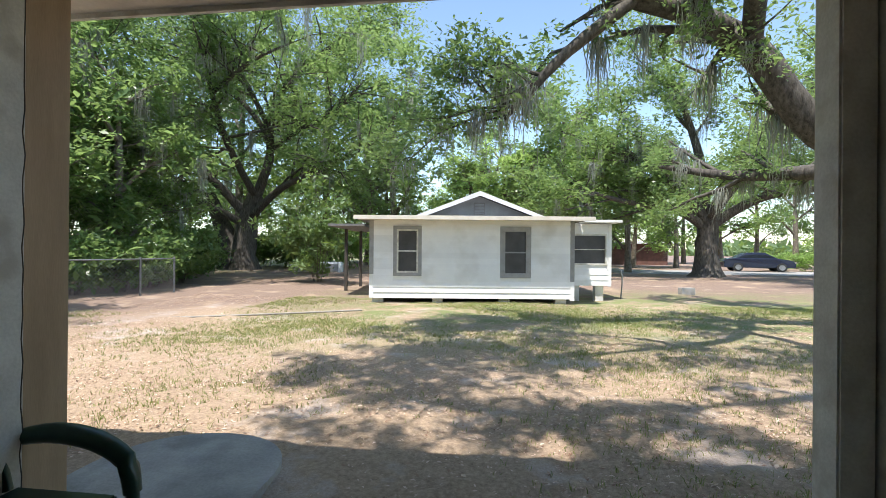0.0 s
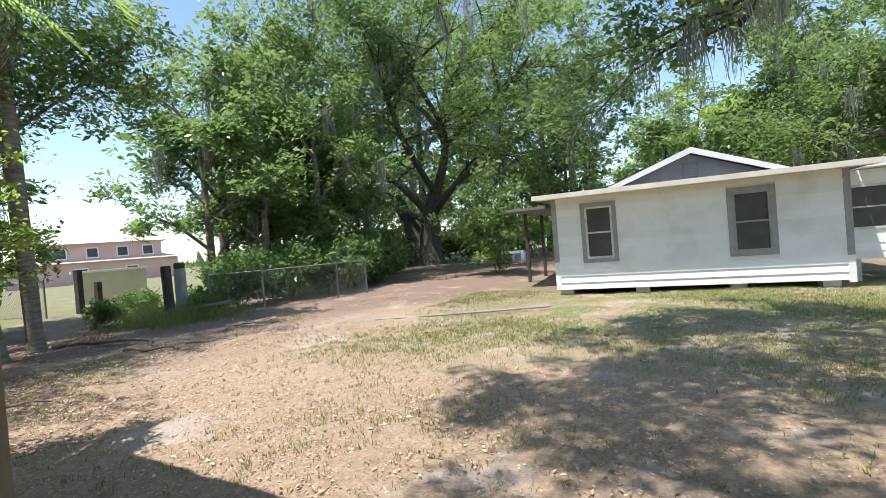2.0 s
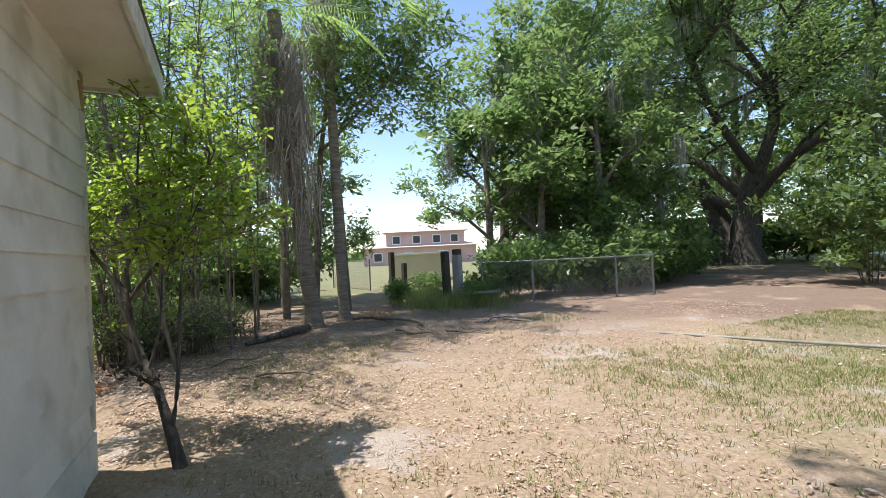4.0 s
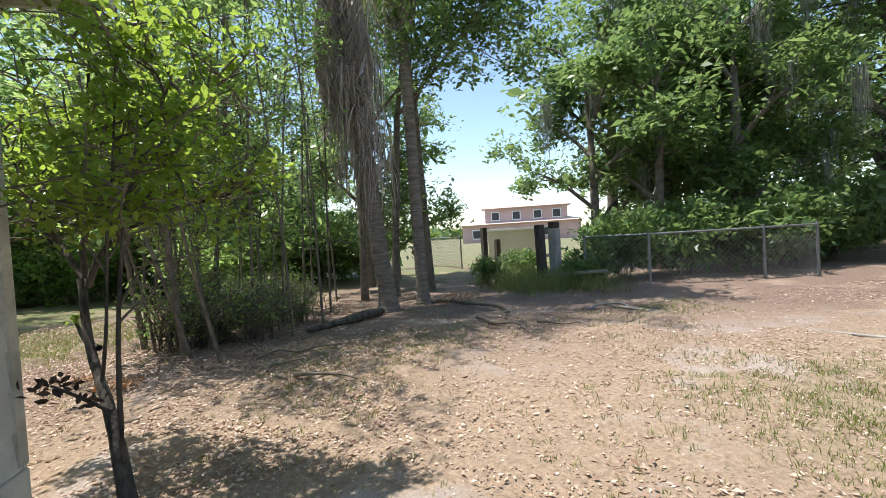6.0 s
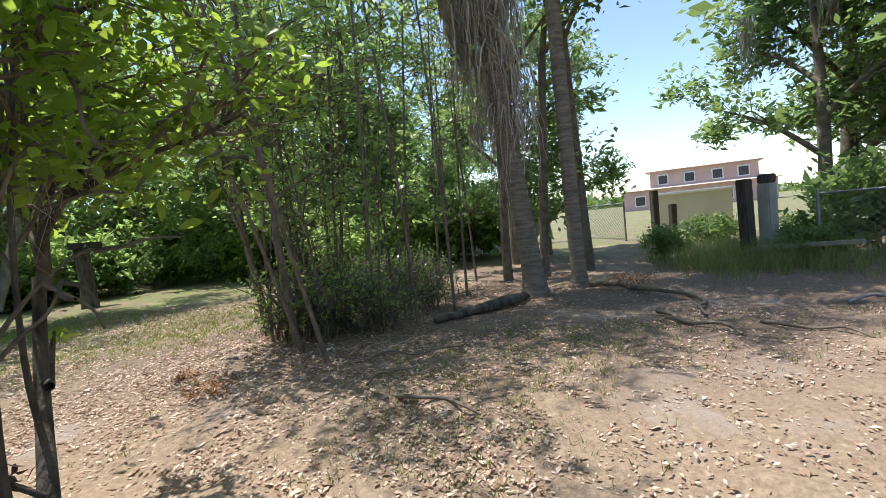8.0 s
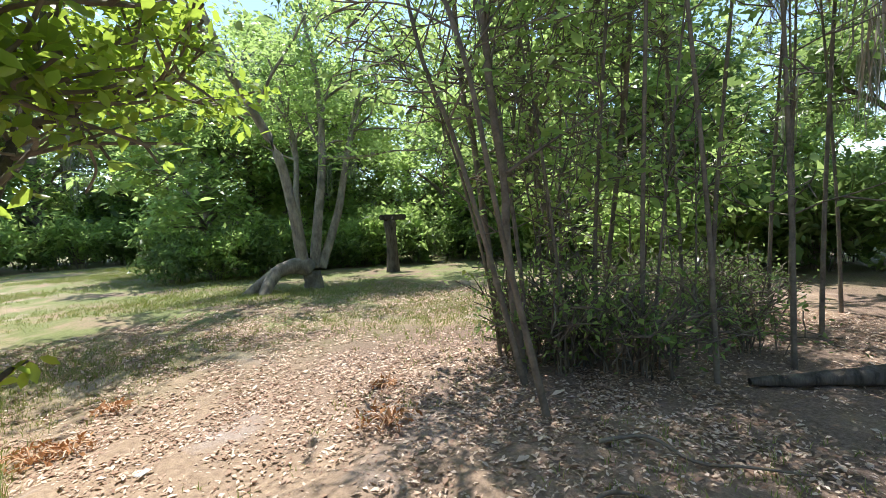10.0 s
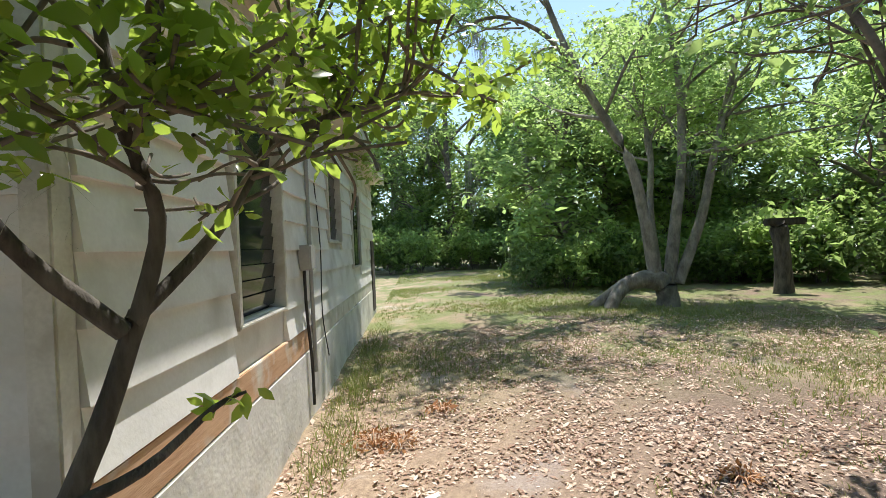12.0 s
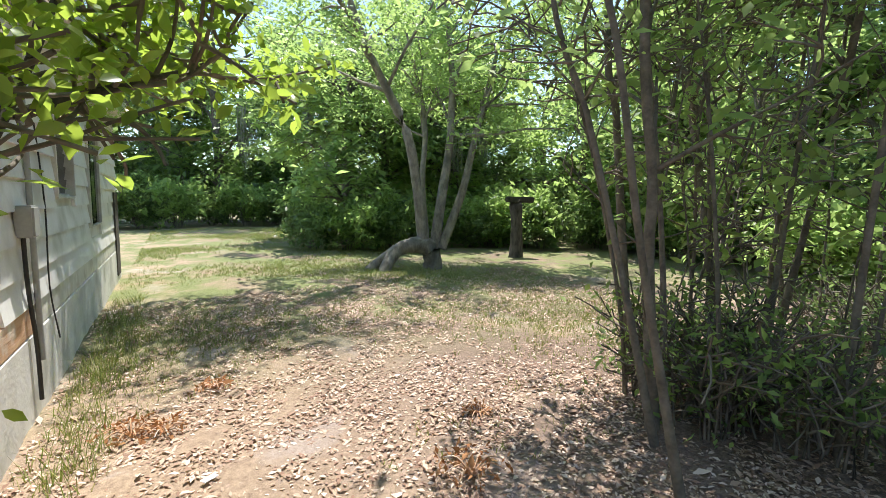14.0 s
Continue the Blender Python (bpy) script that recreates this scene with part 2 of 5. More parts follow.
def raw_mesh(name, verts, faces, mat, smooth=False):
    """A mesh from arrays: verts (n, 3), faces (m, k), all faces alike."""
    verts, faces = np.asarray(verts, np.float32), np.asarray(faces, np.int32)
    me = bpy.data.meshes.new(name)
    me.vertices.add(len(verts))
    me.vertices.foreach_set("co", verts.ravel())
    me.loops.add(faces.size)
    me.loops.foreach_set("vertex_index", faces.ravel())
    me.polygons.add(len(faces))
    me.polygons.foreach_set("loop_start", np.arange(0, faces.size, faces.shape[1], dtype=np.int32))
    me.update(calc_edges=True)
    me.materials.append(mat)
    if smooth:
        me.shade_smooth()
    return me


def tube(path, sides=7, wobble=0.0, fine=4):
    """verts and quads of a tapered limb along rows (x, y, z, radius)."""
    p = np.asarray(path, float)
    if len(p) > 2 and fine > 1:
        # a finer, rounded line through the given rows
        t = np.arange(len(p))
        s = np.linspace(0, len(p) - 1, (len(p) - 1) * fine + 1)
        q = []
        for v in s:
            i = min(int(v), len(p) - 2)
            f = v - i
            a, b, c, d = p[max(i - 1, 0)], p[i], p[i + 1], p[min(i + 2, len(p) - 1)]
            q.append(0.5 * (2 * b + (c - a) * f + (2 * a - 5 * b + 4 * c - d) * f * f + (3 * b - a - 3 * c + d) * f ** 3))
        p = np.array(q)
    d = np.gradient(p[:, :3], axis=0)
    d /= np.linalg.norm(d, axis=1, keepdims=True) + 1e-9
    ref = np.where(np.abs(d[:, 2:3]) > 0.9, np.array([[1.0, 0, 0]]), np.array([[0, 0, 1.0]]))
    u = np.cross(d, ref)
    u /= np.linalg.norm(u, axis=1, keepdims=True) + 1e-9
    w = np.cross(d, u)
    a = np.linspace(0, 2 * np.pi, sides, endpoint=False)
    r = np.maximum(p[:, 3], 0.004)[:, None, None]
    if wobble:
        r = r * (1 + wobble * rng.normal(size=(len(p), sides, 1)))
    v = p[:, None, :3] + r * (np.cos(a)[None, :, None] * u[:, None] + np.sin(a)[None, :, None] * w[:, None])
    n = len(p)
    i, j = np.meshgrid(np.arange(n - 1), np.arange(sides), indexing="ij")
    k2 = (j + 1) % sides
    f = np.stack([i * sides + j, i * sides + k2, (i + 1) * sides + k2, (i + 1) * sides + j], -1).reshape(-1, 4)
    return v.reshape(-1, 3), f


def tubes(name, paths, mat, sides=7, wobble=0.0, fine=4):
    vs, fs, n = [], [], 0
    for p in paths:
        v, f = tube(p, sides, wobble, fine)
        vs.append(v), fs.append(f + n)
        n += len(v)
    return raw_mesh(name, np.concatenate(vs), np.concatenate(fs), mat, True)


LEAF = (np.array([[0, 0, 0], [0.45, 0.23, 0.07], [1, 0, -0.05], [0.5, -0.21, 0.05]]), np.array([[0, 1, 2, 3]]))
BROAD = (np.array([[0, 0, 0], [0.28, 0.2, 0.04], [0.62, 0.22, 0.03], [1, 0, -0.1], [0.62, -0.22, 0.03], [0.28, -0.2, 0.04], [0.3, 0, 0], [0.62, 0, -0.02]]),
         np.array([[0, 6, 1, 1], [6, 7, 2, 1], [7, 3, 2, 2], [0, 5, 6, 6], [6, 5, 4, 7], [7, 4, 3, 3]]))


def leaves(name, centres, size, mat, flat=0.5, template=LEAF, spread=0.35):
    """Many single leaves, each turned its own way; flat: 1 lies level, 0 any way."""
    c = np.asarray(centres, float)
    n = len(c)
    tv, tf = template
    up = rng.normal(size=(n, 3))
    up /= np.linalg.norm(up, axis=1, keepdims=True)
    up = up * (1 - flat) + np.array([0, 0, 1.0]) * flat
    up /= np.linalg.norm(up, axis=1, keepdims=True) + 1e-9
    a = rng.normal(size=(n, 3))
    x = np.cross(a, up)
    x /= np.linalg.norm(x, axis=1, keepdims=True) + 1e-9
    y = np.cross(up, x)
    s = (size * np.exp(rng.normal(0, spread, n)))[:, None, None]
    v = c[:, None] + s * (tv[None, :, 0:1] * x[:, None] + tv[None, :, 1:2] * y[:, None] + tv[None, :, 2:3] * up[:, None])
    if template is BROAD:
        tri = np.array([[0, 6, 1], [1, 6, 7], [1, 7, 2], [2, 7, 3], [0, 5, 6], [6, 5, 7], [5, 4, 7], [7, 4, 3]])
        f = (tri[None] + (np.arange(n) * len(tv))[:, None, None]).reshape(-1, 3)
    else:
        f = (tf[None] + (np.arange(n) * len(tv))[:, None, None]).reshape(-1, 4)
    return raw_mesh(name, v.reshape(-1, 3), f, mat)


def blob_points(tips, n, radius, flat=0.6):
    """n points in loose clumps round the tips."""
    t = np.asarray(tips, float)
    i = rng.integers(0, len(t), n)
    d = rng.normal(size=(n, 3))
    d /= np.linalg.norm(d, axis=1, keepdims=True)
    r = radius * rng.random(n) ** 0.5 * (0.6 + 0.8 * rng.random(len(t))[i])
    return t[i, :3] + d * r[:, None] * np.array([1, 1, flat])


def sprout(path, count, length, rise=0.4, start=0.25, bend=0.25, away=None):
    """Side branches of a limb; gives paths of rows (x, y, z, radius)."""
    p = np.asarray(path, float)
    got = []
    for _ in range(count):
        f = start + (1 - start) * rng.random()
        g = f * (len(p) - 1)
        i = min(int(g), len(p) - 2)
        o = p[i] + (p[i + 1] - p[i]) * (g - i)
        d = p[i + 1, :3] - p[i, :3]
        d = d / (np.linalg.norm(d) + 1e-9) * 0.45 + rng.normal(0, 0.65, 3)
        d[2] = d[2] * 0.5 + rise
        if away is not None:
            h = o[:3] - np.asarray(away)
            d[:2] += 0.6 * h[:2] / (np.linalg.norm(h[:2]) + 1e-6)
        d /= np.linalg.norm(d)
        ln = length * (0.55 + 0.9 * rng.random())
        k = 4
        row = [[*o[:3], max(o[3] * 0.55, 0.008)]]
        at, r = o[:3].copy(), max(o[3] * 0.55, 0.008)
        for s in range(1, k):
            d = d + rng.normal(0, bend, 3)
            d /= np.linalg.norm(d)
            at = at + d * ln / (k - 1)
            row.append([*at, max(r * (1 - s / k), 0.005)])
        got.append(row)
    return got


def moss_mesh(name, anchors, strands, length, mat, width=0.012):
    """Hanging moss: bunches of thin wavy strips below the anchors."""
    a = np.asarray(anchors, float)
    n = len(a) * strands
    base = np.repeat(a[:, :3], strands, 0) + rng.normal(0, 0.10, (n, 3)) * np.array([1, 1, 0.4])
    bunch = np.repeat(length * (0.4 + rng.random(len(a)) * 1.0), strands)
    ln = bunch * (0.35 + 0.65 * rng.random(n))
    k = 5
    s = np.linspace(0, 1, k)
    ang = rng.random(n) * 6.28
    side = np.stack([np.cos(ang), np.sin(ang), 0 * ang], -1)
    sway = np.cumsum(rng.normal(0, 0.035, (n, k, 3)), 1)
    mid = base[:, None] + sway
    mid[:, :, 2] = base[:, None, 2] - s[None] * ln[:, None]
    w = (width * (1 - 0.85 * s))[None, :, None] * side[:, None]
    v = np.stack([mid - w, mid + w], 2).reshape(-1, 3)
    q = np.array([[2 * i, 2 * i + 1, 2 * i + 3, 2 * i + 2] for i in range(k - 1)])
    f = (q[None] + (np.arange(n) * 2 * k)[:, None, None]).reshape(-1, 4)
    return raw_mesh(name, v, f, mat)


def tree(name, label, trunks, limbs, leaf_mat, n_leaves, leaf_size, clump, bark=BARK, twigs=9, twig_len=1.6, rise=0.4, sub=3,
         moss=0, moss_len=1.0, origin=(0, 0, 0), sides=9, group="", flat=0.55, start=0.25, slim=1.0):
    """A tree with trunks, limbs that branch twice, a crown of leaves and hanging moss."""
    t = thing(name, label, "tree", pose(*origin), group)
    for p in trunks:
        part("trunk", tubes("trunk", [p], bark, sides + 3, 0.05), bark, t)
    second, third = [], []
    for p in limbs:
        p = [(x, y, z, r * slim) for x, y, z, r in p]
        part("limb", tubes("limb", [p], bark, sides, 0.04), bark, t)
        s = sprout(p, twigs, twig_len, rise, start, away=trunks[0][0][:3])
        second += s
        for q in s:
            third += sprout(q, sub, twig_len * 0.5, rise * 0.5, 0.3)
    tagged(part("branch_work", tubes("branch_work", second + third, bark, 4, 0, 1), bark, t), kind="stuff")
    tips = [q[-1] for q in second + third] + [q[-2] for q in third] + [p[-1] for p in limbs]
    tagged(part("crown", leaves("crown", blob_points(tips, n_leaves, clump), leaf_size, leaf_mat, flat), leaf_mat, t), kind="stuff")
    if moss:
        pool = np.array([q[i] for q in second for i in (1, 2, 3)])
        part("moss", moss_mesh("moss", pool[rng.integers(0, len(pool), moss)], 26, moss_len, MOSS), MOSS, t, "grey hanging moss")
    return t


# ---- ground ----
def ground_height(x, y):
    near = np.exp(-((x + 3) ** 2 + (y - 3) ** 2) / 900)
    rise = 0.09 * np.clip((-5.2 - x) / 2, 0, 1)
    return rise + near * (0.025 * np.sin(x * 1.3 + 0.6 * y) * np.cos(y * 0.9) + 0.015 * np.sin(3.1 * x + 1.7) * np.sin(2.7 * y))


def make_ground():
    n = 240
    s = np.linspace(-1, 1, n)
    w = 24 * s + 1400 * np.sign(s) * np.abs(s) ** 9
    X, Y = np.meshgrid(w - 3, w + 4, indexing="ij")
    Z = ground_height(X, Y)
    Z = Z + 0.012 * rng.normal(size=Z.shape) * (np.hypot(X + 3, Y - 4) < 25)
    i, j = np.meshgrid(np.arange(n - 1), np.arange(n - 1), indexing="ij")
    f = np.stack([i * n + j, (i + 1) * n + j, (i + 1) * n + j + 1, i * n + j + 1], -1).reshape(-1, 4)
    g = new("ground", raw_mesh("ground", np.stack([X, Y, Z], -1).reshape(-1, 3), f, GROUND, True))
    return tagged(g, "sandy yard with dry straw grass and leaf litter", "ground", kind="structure")


make_ground()
road = part("road", boxes((8, 60, 31.5, 38, -0.05, 0.012)), ASPHALT)
tagged(road, "pale sunlit road behind the yard", "road", kind="structure")


def lie(x, y, lift=0.0):
    return float(ground_height(np.array(x), np.array(y))) + lift


# ---- own house ----
WX, FY, SOF = -5.36, 1.87, 2.83     # west wall, front wall, soffit height
BACK, EAST = -6.9, 5.2
wedge = bmesh.new()
box(wedge, 0, 1, -1, 0, 0, 1)
for v in wedge.verts:
    if v.co.z > 0.5 and v.co.y < -0.5:
        v.co.y = -0.25
BOARD = mesh_of("board", wedge, SIDING)
wedge2 = BOARD.copy()
wedge2.materials[0] = SIDING_FAR


def lap_wall(wall, origin, turn, length, z0, z1, lap, holes, mesh, thick=0.022):
    """Lapped boards on a wall, each its own piece; holes: (u0, u1, z0, z1)."""
    z = z0
    while z < z1 - 0.02:
        top = min(z + lap * 1.02, z1)
        cuts = sorted((a, b) for a, b, lo, hi in holes if lo < top - 0.01 and hi > z + 0.03)
        u, runs = 0.0, []
        for a, b in cuts:
            if a > u:
                runs.append((u, a))
            u = max(u, b)
        if u < length:
            runs.append((u, length))
        for a, b in runs:
            ob = new("board", mesh)
            sag = float(rng.normal(0, 0.0015))
            ob.matrix_basis = pose(*origin, 0, 0, turn) @ Matrix.Translation((a, 0, z + sag)) @ Matrix.Diagonal((b - a, thick * (0.9 + 0.25 * rng.random()), top - z, 1))
            ob.parent = wall
        z += lap


def pierced(bm, axis, at, thick, u0, u1, z0, z1, holes):
    """Boxes of a wall that leave holes (u0, u1, z0, z1) open. axis 'x': the wall stands at x = at and runs along y."""
    us = sorted({u0, u1, *[h[0] for h in holes], *[h[1] for h in holes]})
    for a, b in zip(us, us[1:]):
        zs = [(h[2], h[3]) for h in holes if h[0] < (a + b) / 2 < h[1]]
        z = z0
        for lo, hi in sorted(zs) + [(z1, z1)]:
            if lo > z:
                box(bm, *((at, at + thick, a, b) if axis == "x" else (a, b, at, at + thick)), z, lo)
            z = hi
    return bm


west_holes = [(-0.06, 0.74, 1.0, 2.2), (-2.58, -1.78, 1.5, 2.26), (-4.5, -3.6, 1.14, 2.26)]
wall_west = part("wall_west", pierced(bmesh.new(), "x", WX + 0.003, 0.14, BACK, FY - 0.14, 0.0, SOF, west_holes), SIDING)
tagged(wall_west, "weathered white lap siding on the house side wall", "wall", kind="structure")
base_w = part("foundation_west", boxes((WX - 0.035, WX, BACK, FY, -0.1, 0.56), bevel=0.006), BLOCK)
tagged(base_w, "stained painted concrete foundation strip", "foundation", kind="structure")
sill_w = part("trim_west", boxes((WX - 0.03, WX, -0.74, FY - 0.03, 0.564, 0.75), bevel=0.005), BAREWOOD)
tagged(sill_w, "bare orange timber sill board with peeled paint", "trim", kind="structure")
sill_w2 = part("trim_west_rear", boxes((WX - 0.028, WX, BACK, -0.744, 0.564, 0.75), bevel=0.005), PAINT)
tagged(sill_w2, "white painted sill board", "trim", kind="structure")
flip = [(-b, -a, lo, hi) for a, b, lo, hi in west_holes]
lap_wall(wall_west, (WX, FY - 0.05, 0), -90, FY - 0.05 - BACK, 0.754, SOF, 0.21, [(FY - 0.05 - h[1] - 0.05, FY - 0.05 - h[0] + 0.05, h[2] - 0.06, h[3] + 0.06) for h in west_holes], BOARD, 0.034)

front_holes = []
wall_front = part("wall_front", boxes((WX, -2.02, FY - 0.14, FY - 0.003, 0.0, SOF)), SIDING)
tagged(wall_front, "white lap siding on the front wall beside the porch", "wall", kind="structure")
base_f = part("foundation_front", boxes((WX, -2.0, FY, FY + 0.03, -0.1, 0.3), bevel=0.005), BLOCK)
tagged(base_f, "painted concrete foundation strip under the front wall", "foundation", kind="structure")
lap_wall(wall_front, (-2.0, FY, 0), 180, -2.0 - WX - 0.05, 0.304, SOF, 0.205, [], BOARD)
corner = part("corner_trim", boxes((WX - 0.012, WX + 0.07, FY - 0.05, FY + 0.026, 0.32, SOF - 0.28), bevel=0.006), PAINT)
tagged(corner, "white corner board of the house", "trim", kind="structure")
corner2 = part("corner_trim", boxes((WX - 0.010, WX + 0.06, FY - 0.05, FY + 0.024, SOF - 0.279, SOF - 0.002), bevel=0.004), TAN)
tagged(corner2, "bare brown upper end of the corner board", "trim", kind="structure")

# porch: recessed between x = -2.0 and 1.19
porch_l = part("wall_porch_west", boxes((-2.14, -2.02, -2.0, FY - 0.14, 0.0, SOF)), PAINT)
tagged(porch_l, "cream painted board wall beside the porch", "wall", kind="structure")
for a, b in ((-2.0, -1.0), (-0.996, -0.3), (-0.296, 0.32), (0.324, 0.82), (0.824, 1.22), (1.224, 1.513)):
    p = part("panel_board", boxes((-2.02, -2.0, a, b, 0.1, SOF), bevel=0.004), PAINT, porch_l)
jamb = part("trim_porch_jamb", boxes((-2.03, -1.97, 1.515, 1.687, 0.1, SOF), bevel=0.006), PAINT)
tagged(jamb, "cracked white moulding at the porch corner", "trim", kind="structure")
for cy, cz, ch in ((1.678, 1.4, 2.3), (1.5075, 0.75, 1.1)):
    rows = [(-1.972 if cy > 1.6 else -1.996, cy + 0.004 * math.sin(9 * i) + 0.003 * math.sin(23 * i), cz + ch * (i / 24 - 0.5), 0.0008 + 0.002 * abs(math.sin(5.3 * i))) for i in range(25)]
    part("crack", tubes("crack", [rows], DARKWOOD, 5, 0, 2), DARKWOOD, jamb, "dark open crack in the paint")
tanb = part("trim_porch_corner", boxes((-2.06, -1.985, 1.69, FY + 0.03, 0.05, SOF), bevel=0.004), TAN)
tagged(tanb, "flat tan corner board of the porch", "trim", kind="structure")
spray = bmesh.new()
bmesh.ops.create_circle(spray, cap_ends=True, segments=28, radius=1)
for v in spray.verts:
    v.co = Vector((-1.9965, 1.496 + 0.081 * v.co.x * (1 + 0.15 * math.sin(5 * v.co.y)), 1.883 + 0.030 * v.co.y + 0.012 * v.co.x))
tagged(part("paint_mark", spray, REDPAINT), "faint red spray mark on the porch wall", "paint mark")
porch_r = part("wall_porch_east", boxes((1.33, EAST, FY - 0.14, FY, 0.0, SOF), (1.33, 1.45, -2.0, FY - 0.14, 0.0, SOF)), PAINT)
tagged(porch_r, "dull cream board wall beside the porch opening", "wall", kind="structure")
post_e = part("trim_porch_post", boxes((1.20, 1.325, FY - 0.10, FY + 0.04, 0.05, SOF), bevel=0.008), PAINT)
tagged(post_e, "worn white post beside the porch opening", "trim", kind="structure")
tagged(part("wall_porch_back", boxes((-2.14, 1.45, -2.14, -2.0, 0, SOF)), PAINT), "cream painted wall at the back of the porch", "wall", kind="structure")
tagged(part("wall_south", boxes((WX, EAST, BACK - 0.14, BACK, 0, SOF)), SIDING), "white rear wall of the house", "wall", kind="structure")
tagged(part("wall_east", boxes((EAST, EAST + 0.14, BACK - 0.14, FY, 0, SOF)), SIDING), "white east wall of the house", "wall", kind="structure")
tagged(part("porch_floor", boxes((-2.0, 1.33, -2.0, FY + 0.05, -0.1, 0.09), bevel=0.01), CONCRETE), "worn grey concrete porch floor", "floor", kind="structure")
tagged(part("ceiling", boxes((WX - 0.27, EAST + 0.3, BACK - 0.3, FY + 0.46, SOF, SOF + 0.02)), SOFFIT), "pale painted soffit and porch ceiling", "ceiling", kind="structure")
fas = boxes((WX - 0.30, EAST + 0.3, FY + 0.46, FY + 0.485, SOF - 0.03, SOF + 0.16), (WX - 0.30, WX - 0.272, BACK - 0.3, FY + 0.458, SOF - 0.03, SOF + 0.16))
tagged(part("fascia", fas, PAINT), "white fascia board along the eaves", "trim", kind="structure")
rb = bmesh.new()
a = [rb.verts.new(c) for c in ((WX - 0.33, BACK - 0.35, SOF + 0.165), (EAST + 0.35, BACK - 0.35, SOF + 0.165), (EAST + 0.35, FY + 0.5, SOF + 0.165), (WX - 0.33, FY + 0.5, SOF + 0.165), (-2.2, -2.0, SOF + 1.35), (2.0, -2.0, SOF + 1.35))]
for f in ((0, 1, 5, 4), (1, 2, 5), (2, 3, 4, 5), (3, 0, 4)):
    rb.faces.new([a[i] for i in f])
rb.faces.new([a[3], a[2], a[1], a[0]])
tagged(part("roof", rb, ROOF), "dark shingle hip roof", "roof", kind="structure")


def side_window(name, y0, y1, z0, z1, slats, label, shutters=False):
    w = thing(name, label, "window", kind="structure")
    x = WX
    fr = boxes((x - 0.045, x + 0.06, y0 - 0.03, y0 + 0.012, z0 - 0.04, z1 + 0.05), (x - 0.045, x + 0.06, y1 - 0.012, y1 + 0.03, z0 - 0.04, z1 + 0.05),
               (x - 0.045, x + 0.06, y0 + 0.02, y1 - 0.02, z1 - 0.01, z1 + 0.05), bevel=0.004)
    part("window_frame", fr, PAINT, w)
    part("window_sill", boxes((x - 0.042, x + 0.06, y0 - 0.02, y1 + 0.02, z0 - 0.066, z0 - 0.042), bevel=0.006), PAINT, w)
    # dark sheet behind the panes: the room's shade put into a colour
    part("room_sheet", boxes((x + 0.075, x + 0.08, y0, y1, z0 - 0.04, z1)), WINDOWDARK, w, "flat dark sheet standing in for the unlit room")
    h = (z1 - z0) / slats
    for i in range(slats):
        if shutters:
            b = boxes((x - 0.02, x - 0.012, y0 + 0.03 + i * (y1 - y0) / slats, y0 + (i + 1) * (y1 - y0) / slats - 0.02, z0 - 0.03, z1 - 0.02))
        else:
            b = boxes((-0.003, 0.003, y0 + 0.022, y1 - 0.022, -h * 0.53, h * 0.53))
            bmesh.ops.transform(b, matrix=pose(x + 0.03, 0, z0 + h * (i + 0.5) - 0.01, 0, -9, 0), verts=b.verts)
        part("pane", b, GLASS, w)
    return w


side_window("window_1", -0.06, 0.74, 1.04, 2.2, 13, "jalousie window with dark glass slats and white frame")
side_window("window_2", -2.58, -1.78, 1.52, 2.26, 6, "small dark window with a worn pale frame")
side_window("window_3", -4.5, -3.6, 1.17, 2.26, 3, "tall dark window of upright panes", True)

con = thing("electric_conduit", "black cable and grey meter box on the siding", "conduit")
part("meter_box", boxes((WX - 0.12, WX - 0.02, -0.66, -0.50, 1.22, 1.42), bevel=0.012), GREYMETAL, con, "small grey metal box")
part("cable", tubes("cable", [[(WX - 0.045, -0.58, 1.24, 0.013), (WX - 0.045, -0.60, 0.9, 0.013), (WX - 0.06, -0.64, 0.5, 0.013), (WX - 0.06, -0.66, 0.12, 0.013)]], CABLE, 8), CABLE, con)
part("pipe", tubes("pipe", [[(WX - 0.045, -0.80, 2.7, 0.018), (WX - 0.045, -0.80, 1.6, 0.018), (WX - 0.05, -0.81, 0.35, 0.018)]], GREYMETAL, 8), GREYMETAL, con)
part("wire", tubes("wire", [[(WX - 0.03, -1.15, 2.0, 0.006), (WX - 0.032, -1.3, 1.4, 0.006), (WX - 0.04, -1.22, 0.8, 0.006), (WX - 0.05, -1.4, 0.35, 0.006)]], CABLE, 5), CABLE, con)
# narrow dark board set against the wall's rear end, not a door
rear_panel = thing("door_1", "dark narrow board against the wall at the rear end", "door", kind="structure")
part("narrow_board", boxes((WX - 0.05, WX - 0.03, -6.72, -6.2, 0.12, 1.55), bevel=0.005), DARKWOOD, rear_panel)

# walkway slab in front of the porch
sl = bmesh.new()
ring = []
for i in range(26):
    t = i / 25 * math.pi
    ring.append((-2.05 + 0.64 * math.cos(t), 2.65 + 0.68 * math.sin(t) ** 0.8))
ring += [(-2.69, 1.93), (-1.41, 1.93)]
top = [sl.verts.new((x, y, 0.055)) for x, y in ring]
f = sl.faces.new(top)
ext = bmesh.ops.extrude_face_region(sl, geom=[f])
for v in ext["geom"]:
    if isinstance(v, bmesh.types.BMVert):
        v.co.z = -0.08
bmesh.ops.recalc_face_normals(sl, faces=sl.faces)
tagged(part("walkway", sl, CONCRETE), "rounded grey concrete walkway slab", "walkway", kind="structure")


